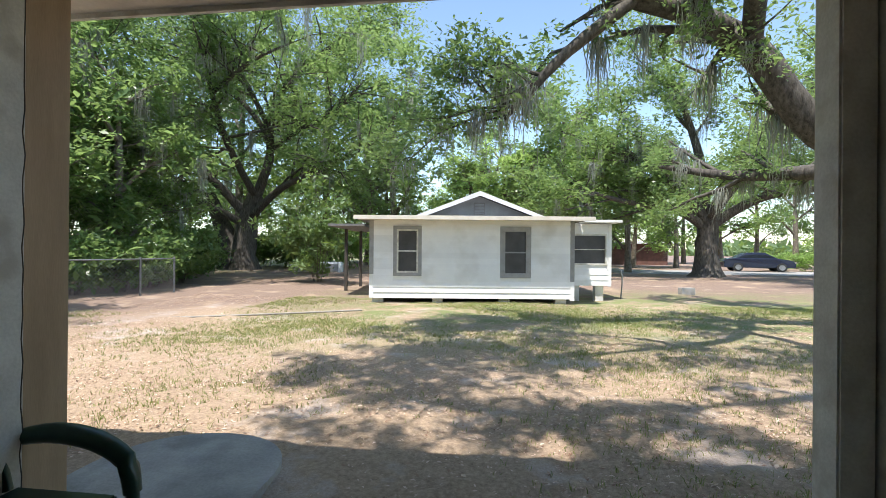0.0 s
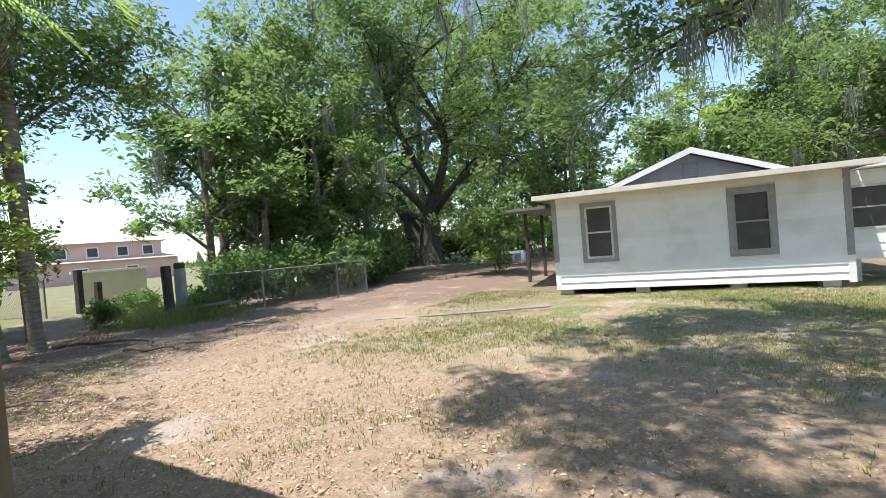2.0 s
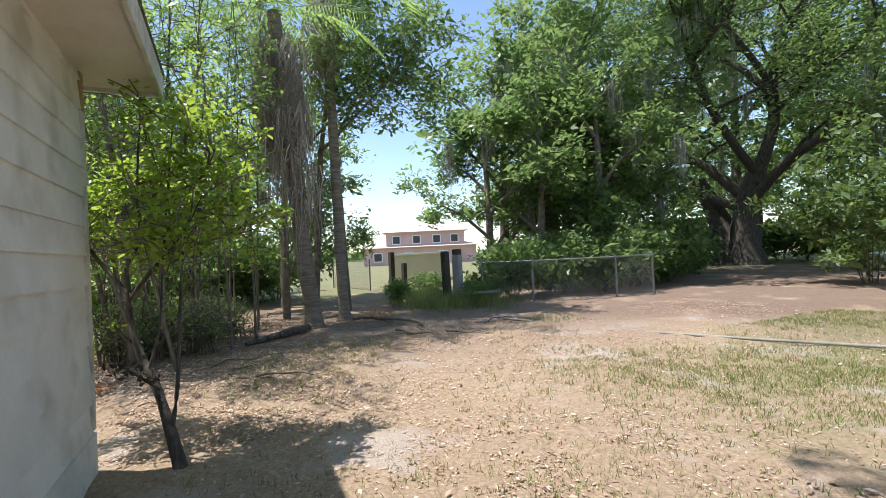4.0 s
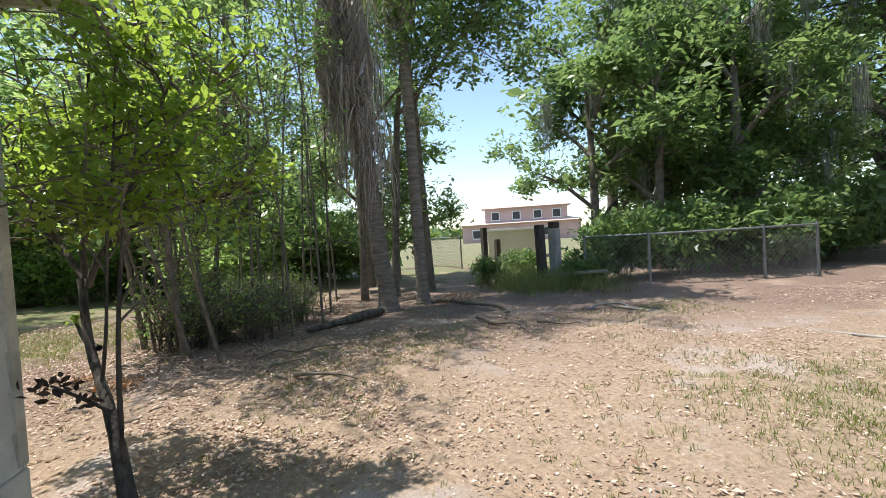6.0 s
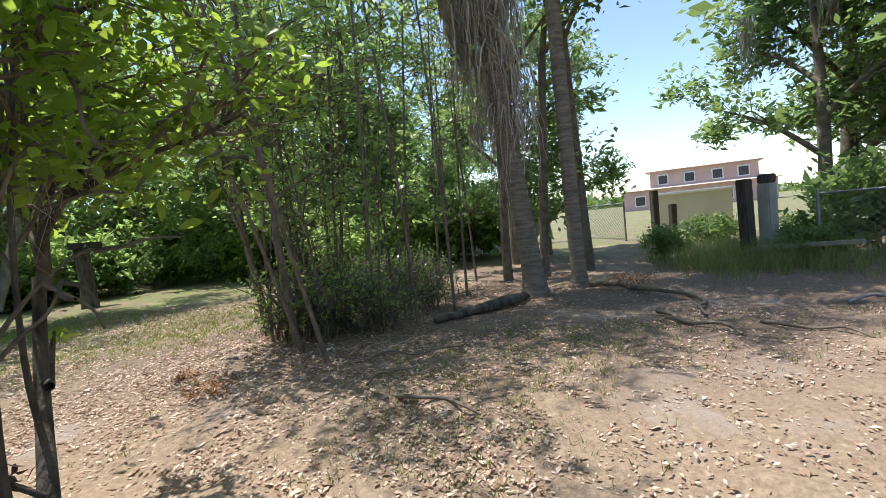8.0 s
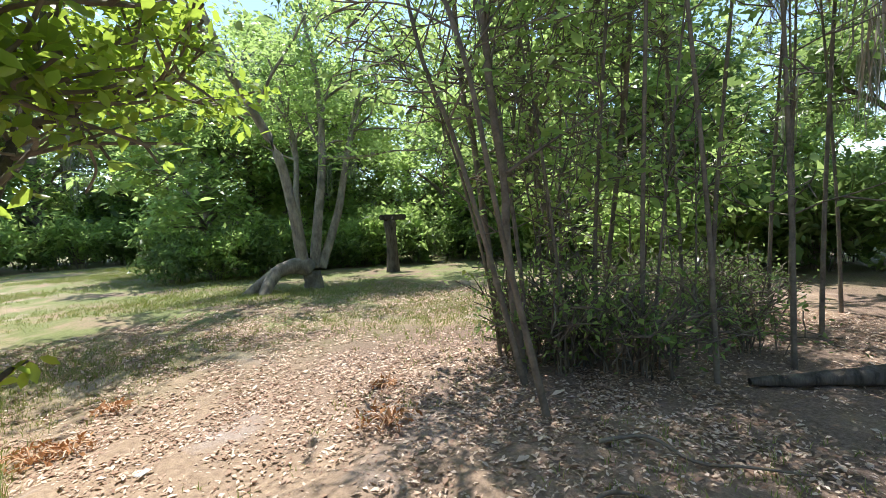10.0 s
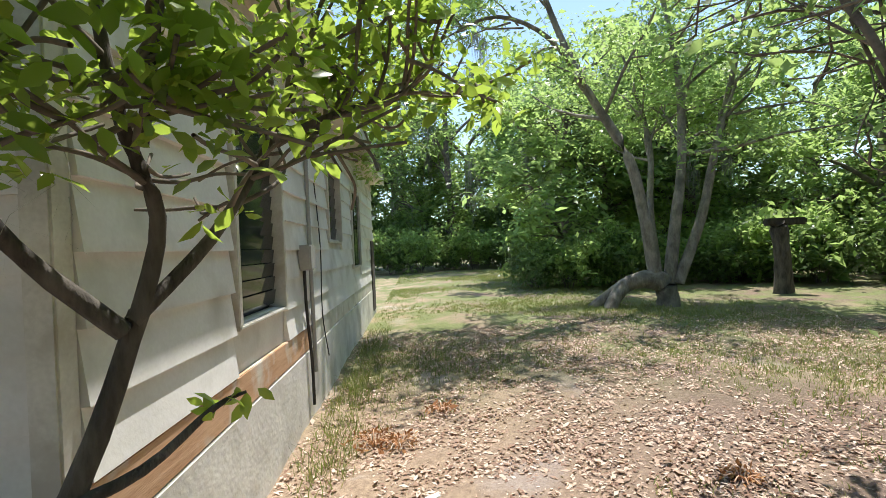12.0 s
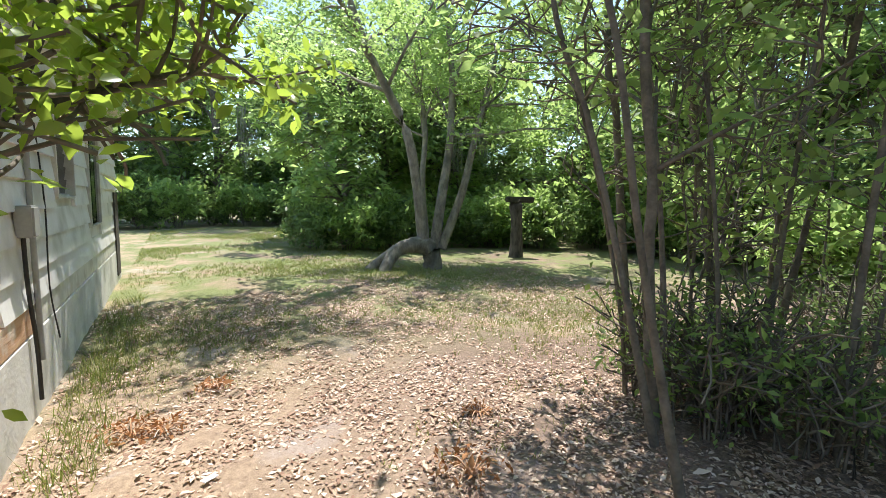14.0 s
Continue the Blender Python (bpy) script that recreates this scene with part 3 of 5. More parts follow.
def plastic_chair():
    c = thing("garden_chair", "dark green moulded plastic armchair on the porch", "chair", pose(-1.74, 1.42, 0.09, 0, 0, -90))
    part("seat", boxes((-0.24, 0.24, -0.22, 0.24, 0.39, 0.42), bevel=0.012), GREENPLASTIC, c)
    for i in range(6):
        x = -0.2 + i * 0.08
        part("back_slat", tubes("back_slat", [[(x, -0.22, 0.42, 0.018), (x, -0.27, 0.62, 0.018), (x * 1.05, -0.33, 0.86, 0.018)]], GREENPLASTIC, 6), GREENPLASTIC, c)
    part("back_rim", tubes("back_rim", [[(-0.27, -0.27, 0.6, 0.024), (-0.26, -0.33, 0.84, 0.024), (0, -0.36, 0.92, 0.026), (0.26, -0.33, 0.84, 0.024), (0.27, -0.27, 0.6, 0.024)]], GREENPLASTIC, 8), GREENPLASTIC, c)
    for s in (-1, 1):
        part("armrest", tubes("armrest", [[(s * 0.28, -0.28, 0.60, 0.034), (s * 0.30, -0.12, 0.62, 0.042), (s * 0.305, 0.06, 0.60, 0.044), (s * 0.30, 0.21, 0.53, 0.040), (s * 0.29, 0.255, 0.40, 0.034)]], GREENPLASTIC, 10), GREENPLASTIC, c)
        part("leg", tubes("leg", [[(s * 0.285, 0.255, 0.45, 0.026), (s * 0.29, 0.28, 0.0, 0.022)]], GREENPLASTIC, 8), GREENPLASTIC, c)
        part("leg", tubes("leg", [[(s * 0.26, -0.26, 0.62, 0.026), (s * 0.27, -0.31, 0.0, 0.022)]], GREENPLASTIC, 8), GREENPLASTIC, c)
    return c


plastic_chair()


# ---- white house across the yard ----
def white_house():
    h = thing("bungalow", "small white lap-sided bungalow with grey window trim", "house", pose(-3.57, 12.46, 0, 0, 0, 6.9))
    L, Z0, Z1 = 5.72, 0.13, 2.32
    w1, w2 = (0.75, 1.35, 0.84, 2.06), (3.75, 4.42, 0.80, 2.06)
    wall = part("wall", pierced(bmesh.new(), "y", 0.002, 0.12, 0, L, Z0, Z1, [w1, w2]), SIDING_FAR, h)
    part("wall", boxes((0, 0.12, 0.125, 7.5, Z0, Z1), (L - 0.12, L, 0.125, 7.5, Z0, Z1), (0, L, 7.5, 7.62, Z0, Z1)), SIDING_FAR, h)
    part("floor_joists", boxes((0.06, L - 0.06, 0.08, 7.4, 0.16, 0.22)), DARKWOOD, h)
    for x in (0.2, 1.9, 3.8, 5.4):
        for y in (0.3, 3.6, 7.2):
            part("pier", boxes((x - 0.15, x + 0.15, y - 0.15, y + 0.15, -0.05, 0.16)), BLOCK, h)
    z = Z0
    rows = 0
    while z < Z1 - 0.02:
        top = min(z + 0.165, Z1)
        u, runs = 0.1, []
        for a, b, lo, hi in (w1, w2):
            if lo - 0.1 < top and hi + 0.1 > z + 0.03:
                runs.append((u, a - 0.1))
                u = b + 0.1
        runs.append((u, L - 0.1))
        for a, b in runs:
            ob = new("board", wedge2)
            ob.matrix_basis = Matrix.Translation((a, 0, z)) @ Matrix.Diagonal((b - a, 0.028, top - z, 1))
            ob.parent = wall
        z += 0.16
    part("corner_board", boxes((-0.02, 0.1, -0.03, 0.0, 0.8, Z1), bevel=0.004), GREYTRIM, h, "grey corner board")
    part("corner_board", boxes((-0.02, 0.1, -0.03, 0.0, Z0, 0.796), bevel=0.004), SIDING_FAR, h, "white lower corner board")
    part("corner_board", boxes((L - 0.1, L + 0.02, -0.03, 0.0, 0.62, Z1), bevel=0.004), GREYTRIM, h, "grey corner board")
    part("corner_board", boxes((L - 0.1, L + 0.02, -0.03, 0.0, Z0 - 0.05, 0.616), bevel=0.004), SIDING_FAR, h, "white lower corner board")
    for (a, b, lo, hi), fm in ((w1, PAINT), (w2, GREYTRIM)):
        w = part("window", boxes((a - 0.1, a, -0.035, 0.0, lo - 0.09, hi + 0.1), (b, b + 0.1, -0.035, 0.0, lo - 0.09, hi + 0.1), (a, b, -0.035, 0.0, hi, hi + 0.1), (a, b, -0.045, 0.0, lo - 0.09, lo), bevel=0.003), GREYTRIM, h, "grey boarded window trim")
        m = (lo + hi) / 2
        part("window_frame", boxes((a, a + 0.045, -0.03, 0.05, lo, hi), (b - 0.045, b, -0.03, 0.05, lo, hi), (a + 0.045, b - 0.045, -0.03, 0.05, hi - 0.045, hi), (a + 0.045, b - 0.045, -0.03, 0.05, lo, lo + 0.05), (a + 0.045, b - 0.045, -0.03, 0.05, m - 0.02, m + 0.02), bevel=0.003), fm, w)
        # opaque panes, the dark of the unlit room put into their colour
        part("pane", boxes((a + 0.04, b - 0.04, 0.02, 0.028, m + 0.02, hi - 0.04)), WINDOWDARK, w)
        part("pane", boxes((a + 0.04, b - 0.04, 0.0, 0.008, lo + 0.05, m - 0.02)), WINDOWDARK, w)
    # low front roof with its fascia
    part("front_roof", boxes((-0.35, L + 0.4, -0.57, 2.0, Z1 + 0.02, Z1 + 0.09)), ROOF, h)
    part("fascia", boxes((-0.36, L + 0.42, -0.60, -0.572, Z1 - 0.02, Z1 + 0.09), bevel=0.004), SOFFIT, h, "peeling pale fascia board")
    part("soffit", boxes((-0.34, L + 0.4, -0.57, 0.0, Z1 + 0.002, Z1 + 0.016)), SOFFIT, h)
    # gable above
    g = bmesh.new()
    gx0, gx1, gz, gp, gy = 1.25, 5.05, Z1 + 0.1, Z1 + 0.82, 1.2
    mid = (gx0 + gx1) / 2
    pts = [(gx0, gz), (gx1, gz), (mid, gp)]
    fr = [g.verts.new((x, gy, zz)) for x, zz in pts]
    bk = [g.verts.new((x, gy + 6.2, zz)) for x, zz in pts]
    g.faces.new(fr), g.faces.new(bk[::-1])
    g.faces.new((fr[0], bk[0], bk[1], fr[1]))
    part("gable", g, GREYWALL, h, "grey gable wall")
    for s in (-1, 1):
        r = bmesh.new()
        e = (gx1 + 0.45) if s > 0 else (gx0 - 0.45)
        ez = gz - 0.02 - 0.15
        c = [(mid, gp + 0.02), (e, ez + 0.02), (e, ez + 0.09), (mid, gp + 0.10)]
        f1 = [r.verts.new((x, gy - 0.35, zz)) for x, zz in c]
        f2 = [r.verts.new((x, gy + 6.4, zz)) for x, zz in c]
        r.faces.new(f1), r.faces.new(f2)
        for i in range(4):
            r.faces.new((f1[i], f1[(i + 1) % 4], f2[(i + 1) % 4], f2[i]))
        bmesh.ops.recalc_face_normals(r, faces=r.faces)
        part("roof", r, ROOF, h)
        r = bmesh.new()
        c = [(mid, gp - 0.02), (e, ez - 0.02), (e, ez + 0.10), (mid, gp + 0.12)]
        f1 = [r.verts.new((x, gy - 0.38, zz)) for x, zz in c]
        f2 = [r.verts.new((x, gy - 0.352, zz)) for x, zz in c]
        r.faces.new(f1), r.faces.new(f2)
        for i in range(4):
            r.faces.new((f1[i], f1[(i + 1) % 4], f2[(i + 1) % 4], f2[i]))
        bmesh.ops.recalc_face_normals(r, faces=r.faces)
        part("rake_board", r, SIDING_FAR, h)
    vent = part("gable_vent", boxes((mid - 0.17, mid + 0.17, gy - 0.03, gy - 0.002, gz + 0.16, gz + 0.52)), GREYTRIM, h, "louvred gable vent")
    for i in range(7):
        part("slat", boxes((mid - 0.14, mid + 0.14, gy - 0.05, gy - 0.032, gz + 0.19 + i * 0.045, gz + 0.215 + i * 0.045)), GREYWALL, vent)
    # side annex with its window
    AX, AY = 7.05, 0.8
    hole = (L + 0.14, AX - 0.16, 1.12, 1.95)
    an = part("annex", pierced(bmesh.new(), "y", AY, 0.12, L + 0.002, AX, 0.46, 2.3, [hole]), SIDING_FAR, h)
    part("annex_side", boxes((AX - 0.12, AX, AY + 0.125, 5.0, 0.46, 2.3)), SIDING_FAR, h)
    for x, y in ((L + 0.3, AY + 0.2), (AX - 0.3, AY + 0.2), (AX - 0.3, 4.6)):
        part("pier", boxes((x - 0.12, x + 0.12, y - 0.12, y + 0.12, -0.05, 0.46)), BLOCK, h)
    z = 0.46
    while z < 2.28:
        top = min(z + 0.165, 2.3)
        runs = [(L + 0.02, AX - 0.08)] if top < hole[2] - 0.05 or z > hole[3] else [(L + 0.02, hole[0] - 0.05), (hole[1] + 0.05, AX - 0.08)]
        for a, b in runs:
            ob = new("board", wedge2)
            ob.matrix_basis = Matrix.Translation((a, AY - 0.002, z)) @ Matrix.Diagonal((b - a, 0.02, top - z, 1))
            ob.parent = an
        z += 0.16
    part("corner_board", boxes((AX - 0.08, AX + 0.02, AY - 0.03, AY, 0.44, 2.3), bevel=0.004), SIDING_FAR, an)
    part("annex_roof", boxes((L + 0.44, AX + 0.22, AY - 0.35, 5.3, 2.32, 2.40), bevel=0.01), SIDING_FAR, h)
    # opaque pane too, its dark colour standing in for the unlit annex
    part("pane", boxes((hole[0], hole[1], AY + 0.04, AY + 0.048, hole[2], hole[3])), WINDOWDARK, an)
    m = (hole[2] + hole[3]) / 2
    part("window_frame", boxes((hole[0] - 0.05, hole[1] + 0.05, AY - 0.03, AY + 0.03, hole[2] - 0.05, hole[2]), (hole[0] - 0.05, hole[1] + 0.05, AY - 0.03, AY + 0.03, hole[3], hole[3] + 0.05),
                               (hole[0] - 0.05, hole[0], AY - 0.03, AY + 0.03, hole[2], hole[3]), (hole[1], hole[1] + 0.05, AY - 0.03, AY + 0.03, hole[2], hole[3]), (hole[0], hole[1], AY - 0.01, AY + 0.03, m - 0.015, m + 0.015)), PAINT, an)
    # side porch
    part("porch_roof", boxes((-1.5, -0.37, 1.2, 6.0, 2.2, 2.27)), ROOF, h)
    for x, y in ((-1.35, 3.2), (-1.2, 5.2), (-0.9, 1.4)):
        if y > 2:
            part("porch_post", boxes((x - 0.05, x + 0.05, y - 0.05, y + 0.05, -0.05, 2.2)), DARKWOOD, h)
    part("rail", tubes("rail", [[(7.05, 1.4, 0.9, 0.02), (7.6, 1.4, 0.9, 0.02), (7.6, 1.4, 0.0, 0.02)]], STEEL, 6), STEEL, h)
    return h


white_house()


# ---- fences, posts, far buildings ----
def chain_link(posts, height, label):
    f = thing("chain_link_fence", label, "fence")
    for x, y in posts:
        part("post", tubes("post", [[(x, y, lie(x, y, -0.1), 0.03), (x, y, height + 0.06, 0.03)]], STEEL, 8), STEEL, f)
    for (xa, ya), (xb, yb) in zip(posts, posts[1:]):
        part("top_rail", tubes("top_rail", [[(xa, ya, height, 0.022), (xb, yb, height, 0.022)]], STEEL, 6), STEEL, f)
        ln = math.hypot(xb - xa, yb - ya)
        step = 0.11
        wires = []
        n = int(ln / step)
        rows = height / step
        for i in range(-int(rows), n + 1):
            for s in (1, -1):
                a0, a1 = i * step, i * step + rows * step
                lo, hi = max(a0, 0), min(a1, ln)
                if hi - lo < 0.05:
                    continue
                z0, z1 = (lo - a0), (hi - a0)
                if s < 0:
                    z0, z1 = height - z0, height - z1
                wires.append([(xa + (xb - xa) * lo / ln, ya + (yb - ya) * lo / ln, z0 + 0.02, 0.0013), (xa + (xb - xa) * hi / ln, ya + (yb - ya) * hi / ln, z1 + 0.02, 0.0013)])
        tagged(part("wire_mesh", tubes("wire_mesh", wires, STEEL, 3), STEEL, f), kind="stuff")
    return f


chain_link([(-11.9, 8.9), (-10.9, 9.8), (-10.2, 11.95), (-10.1, 13.2)], 1.15, "galvanised chain-link fence with steel posts in front of bushes")
chain_link([(-22.5, 7.2), (-19.5, 8.05)], 1.3, "low wire fence panel beside the field")
for i, (x, y, hgt, wd, mt, lb) in enumerate(((-12.0, 7.9, 1.38, 0.09, DARKWOOD, "dark weathered timber gate post"), (-19.2, 8.9, 1.5, 0.1, DARKWOOD, "tall dark timber gate post"), (-18.6, 9.2, 1.05, 0.09, DARKWOOD, "short leaning timber post"))):
    g = boxes((-wd, wd, -wd, wd, -0.1, hgt), bevel=0.02)
    ob = part("gate_post", g, mt)
    ob.matrix_basis = pose(x, y, lie(x, y), 0, 1.5 * (i - 1), 20)
    tagged(ob, lb, "post")
ub = thing("utility_box", "grey metal utility pedestal beside the gate post", "utility box", pose(-12.15, 8.3, lie(-12, 8.3), 0, 0, 20))
part("body", boxes((-0.11, 0.11, -0.1, 0.1, -0.05, 1.3), bevel=0.02), GREYMETAL, ub)
part("cap", boxes((-0.1, 0.1, -0.1, 0.1, 1.302, 1.45), bevel=0.02), DARKWOOD, ub)
ob = part("plank", boxes((-0.75, 0.75, -0.05, 0.05, -0.03, 0.03), bevel=0.008), PIPE)
ob.matrix_basis = pose(-11.4, 8.3, 0.42, 0, -4, 35)
tagged(ob, "pale plank lying in weeds beside the gate post", "plank")


def shed():
    s = thing("shed", "cream walled outbuilding with flat roof", "shed", pose(-24.4, 12.2, 0, 0, 0, 70))
    part("wall", boxes((-1.3, 1.3, -1.1, 1.1, -0.1, 1.45)), CREAM, s)
    part("roof", boxes((-1.42, 1.42, -1.2, 1.2, 1.452, 1.56), bevel=0.02), SIDING_FAR, s)


def pink_house():
    h = thing("villa", "distant pale pink two-storey house with tiled roof", "house", pose(-68.4, 29.8, -0.4, 0, 0, 68))
    h.scale = (0.85, 0.7, 1.0)
    part("wall", boxes((-9, 11, -5, 5, 0, 3.1), (-5, 9, -4, 4, 3.1, 5.4)), PINK, h)
    for (x0, x1, y0, y1, z, p) in ((-5.8, 9.8, -4.8, 4.8, 5.4, 1.4), (-9.8, 11.8, -5.8, 5.8, 3.1, 0.9)):
        r = bmesh.new()
        q = [r.verts.new(c) for c in ((x0, y0, z), (x1, y0, z), (x1, y1, z), (x0, y1, z), (x0 + 4, 0, z + p), (x1 - 4, 0, z + p))]
        for f in ((0, 1, 5, 4), (1, 2, 5), (2, 3, 4, 5), (3, 0, 4), (3, 2, 1, 0)):
            r.faces.new([q[i] for i in f])
        part("roof", r, TILE, h)
    # villa panes are opaque, coloured dark in place of unlit rooms
    for x in (-3.2, 0.4, 4.0, 7.2):
        w = part("window", boxes((x - 0.75, x + 0.75, -4.08, -4.002, 3.55, 4.9)), SIDING_FAR, h)
        part("pane", boxes((x - 0.6, x + 0.6, -4.12, -4.085, 3.7, 4.75)), WINDOWDARK, w)
    for x in (-6.5, -1, 5):
        w = part("window", boxes((x - 0.8, x + 0.8, -5.08, -5.002, 1.0, 2.4)), SIDING_FAR, h)
        part("pane", boxes((x - 0.65, x + 0.65, -5.12, -5.085, 1.15, 2.25)), WINDOWDARK, w)


shed()
pink_house()


def car():
    c = thing("parked_car", "dark navy blue sedan parked beside the road", "car", pose(19.6, 37.5, 0.02, 0, 0, -12))
    b = bmesh.new()
    prof = [(-2.3, 0.3), (-2.35, 0.75), (-2.2, 0.95), (-1.5, 1.02), (-0.85, 1.42), (0.35, 1.45), (1.15, 1.0), (2.1, 0.85), (2.3, 0.65), (2.3, 0.3)]
    l = [b.verts.new((x, -0.88 + (0.16 if z > 1.2 else 0), z)) for x, z in prof]
    r = [b.verts.new((x, 0.88 - (0.16 if z > 1.2 else 0), z)) for x, z in prof]
    b.faces.new(l), b.faces.new(r[::-1])
    for i in range(len(prof)):
        j = (i + 1) % len(prof)
        b.faces.new((l[i], l[j], r[j], r[i]))
    bmesh.ops.recalc_face_normals(b, faces=b.faces)
    bmesh.ops.bevel(b, geom=b.edges[:], offset=0.05, segments=2, affect="EDGES")
    part("body", b, CARPAINT, c, smooth=False)
    for s in (-1, 1):
        g = bmesh.new()
        q = [(-1.3, 1.04), (-0.8, 1.36), (0.3, 1.38), (0.95, 1.04)]
        g.faces.new([g.verts.new((x, s * (0.885 - (0.15 if z > 1.2 else 0.0)), z)) for x, z in q])
        bmesh.ops.solidify(g, geom=g.faces[:], thickness=0.02)
        part("side_window", g, GLASS, c)
        for x in (-1.4, 1.4):
            w = bmesh.new()
            bmesh.ops.create_cone(w, cap_ends=True, segments=24, radius1=0.33, radius2=0.33, depth=0.22)
            bmesh.ops.transform(w, matrix=pose(x, s * 0.83, 0.33, 90), verts=w.verts)
            t = part("wheel", w, RUBBER, c)
            w = bmesh.new()
            bmesh.ops.create_cone(w, cap_ends=True, segments=20, radius1=0.2, radius2=0.17, depth=0.03)
            bmesh.ops.transform(w, matrix=pose(x, s * 0.955, 0.33, 90 * s), verts=w.verts)
            part("rim", w, STEEL, t)
        part("headlight", boxes((2.2, 2.34, s * 0.7 - 0.15, s * 0.7 + 0.15, 0.62, 0.75), bevel=0.02), PIPE, c)


car()
rs = thing("garage", "dark red outbuilding across the road", "garage", pose(15.2, 52, 0, 0, 0, 6))
part("wall", boxes((-3, 3.2, 0, 4, 0, 2.3)), BRICKRED, rs)
part("roof", boxes((-3.6, 4.2, -0.6, 4.5, 2.304, 2.5)), SIDING_FAR, rs)
for k2, (x, y, sx, sz) in enumerate(((-11.6, 26.6, 0.9, 0.55), (-10.1, 26.4, 0.8, 0.7))):
    t = thing("storage_bin", "old white appliance tub lying under the oak", "tub", pose(x, y, 0, 0, 0, 8 * k2))
    part("body", boxes((-sx, sx, -0.4, 0.4, -0.03, sz), bevel=0.06), SIDING_FAR, t)
    part("lid", boxes((-sx * 0.8, sx * 0.8, -0.43, -0.402, 0.12, sz - 0.12), bevel=0.01), GREYMETAL, t)
blk = part("concrete_block", boxes((-0.25, 0.25, -0.12, 0.12, -0.03, 0.24), bevel=0.015), CONCRETE)
blk.matrix_basis = pose(6.5, 16.7, 0, 0, 0, 12)
tagged(blk, "pale concrete block lying in the yard", "block")
gl = part("fallen_pipe", tubes("fallen_pipe", [[(-8.8, 7.65, lie(-8.8, 7.65, 0.05), 0.022), (-7.2, 8.45, 0.05, 0.022), (-5.0, 9.5, 0.045, 0.022), (-3.2, 10.5, 0.045, 0.022)]], PIPE, 7), PIPE)
tagged(gl, "long thin pale pole lying across the yard", "pole")
for x, y, ln, an, lb in ((-8.9, 7.7, 0.6, 10, "grey metal bracket lying by the pole"), (-9.0, 7.5, 0.45, 75, "bent grey metal rod lying on dirt")):
    ob = part("metal_rod", tubes("metal_rod", [[(-ln / 2, 0, 0.02, 0.018), (0, 0.04, 0.09, 0.018), (ln / 2, 0, 0.02, 0.018)]], STEEL, 6), STEEL)
    ob.matrix_basis = pose(x, y, lie(x, y), 0, 0, an)
    tagged(ob, lb, "scrap metal")
for x, y, ln, an, r in ((-7.0, 3.35, 0.7, 60, 0.018), (-8.6, 5.6, 1.1, 20, 0.03), (-9.4, 6.0, 1.3, -15, 0.035), (-8.2, 6.4, 0.8, 40, 0.02), (-10.4, 5.6, 1.5, 30, 0.05), (-7.6, 2.9, 0.5, 130, 0.012), (-8.1, 3.0, 0.9, 100, 0.012)):
    row = [(ln * (i / 4 - 0.5), 0.07 * math.sin(i * 2.1 + an), 0.02 + r + 0.03 * (i % 2), r * (1 - i * 0.15)) for i in range(5)]
    ob = part("fallen_branch", tubes("fallen_branch", [row], THINBARK, 6), THINBARK)
    ob.matrix_basis = pose(x, y, lie(x, y, -0.015), 0, 0, an)
    tagged(ob, "dry brown fallen branch on leaf litter", "branch", "fallen branches")

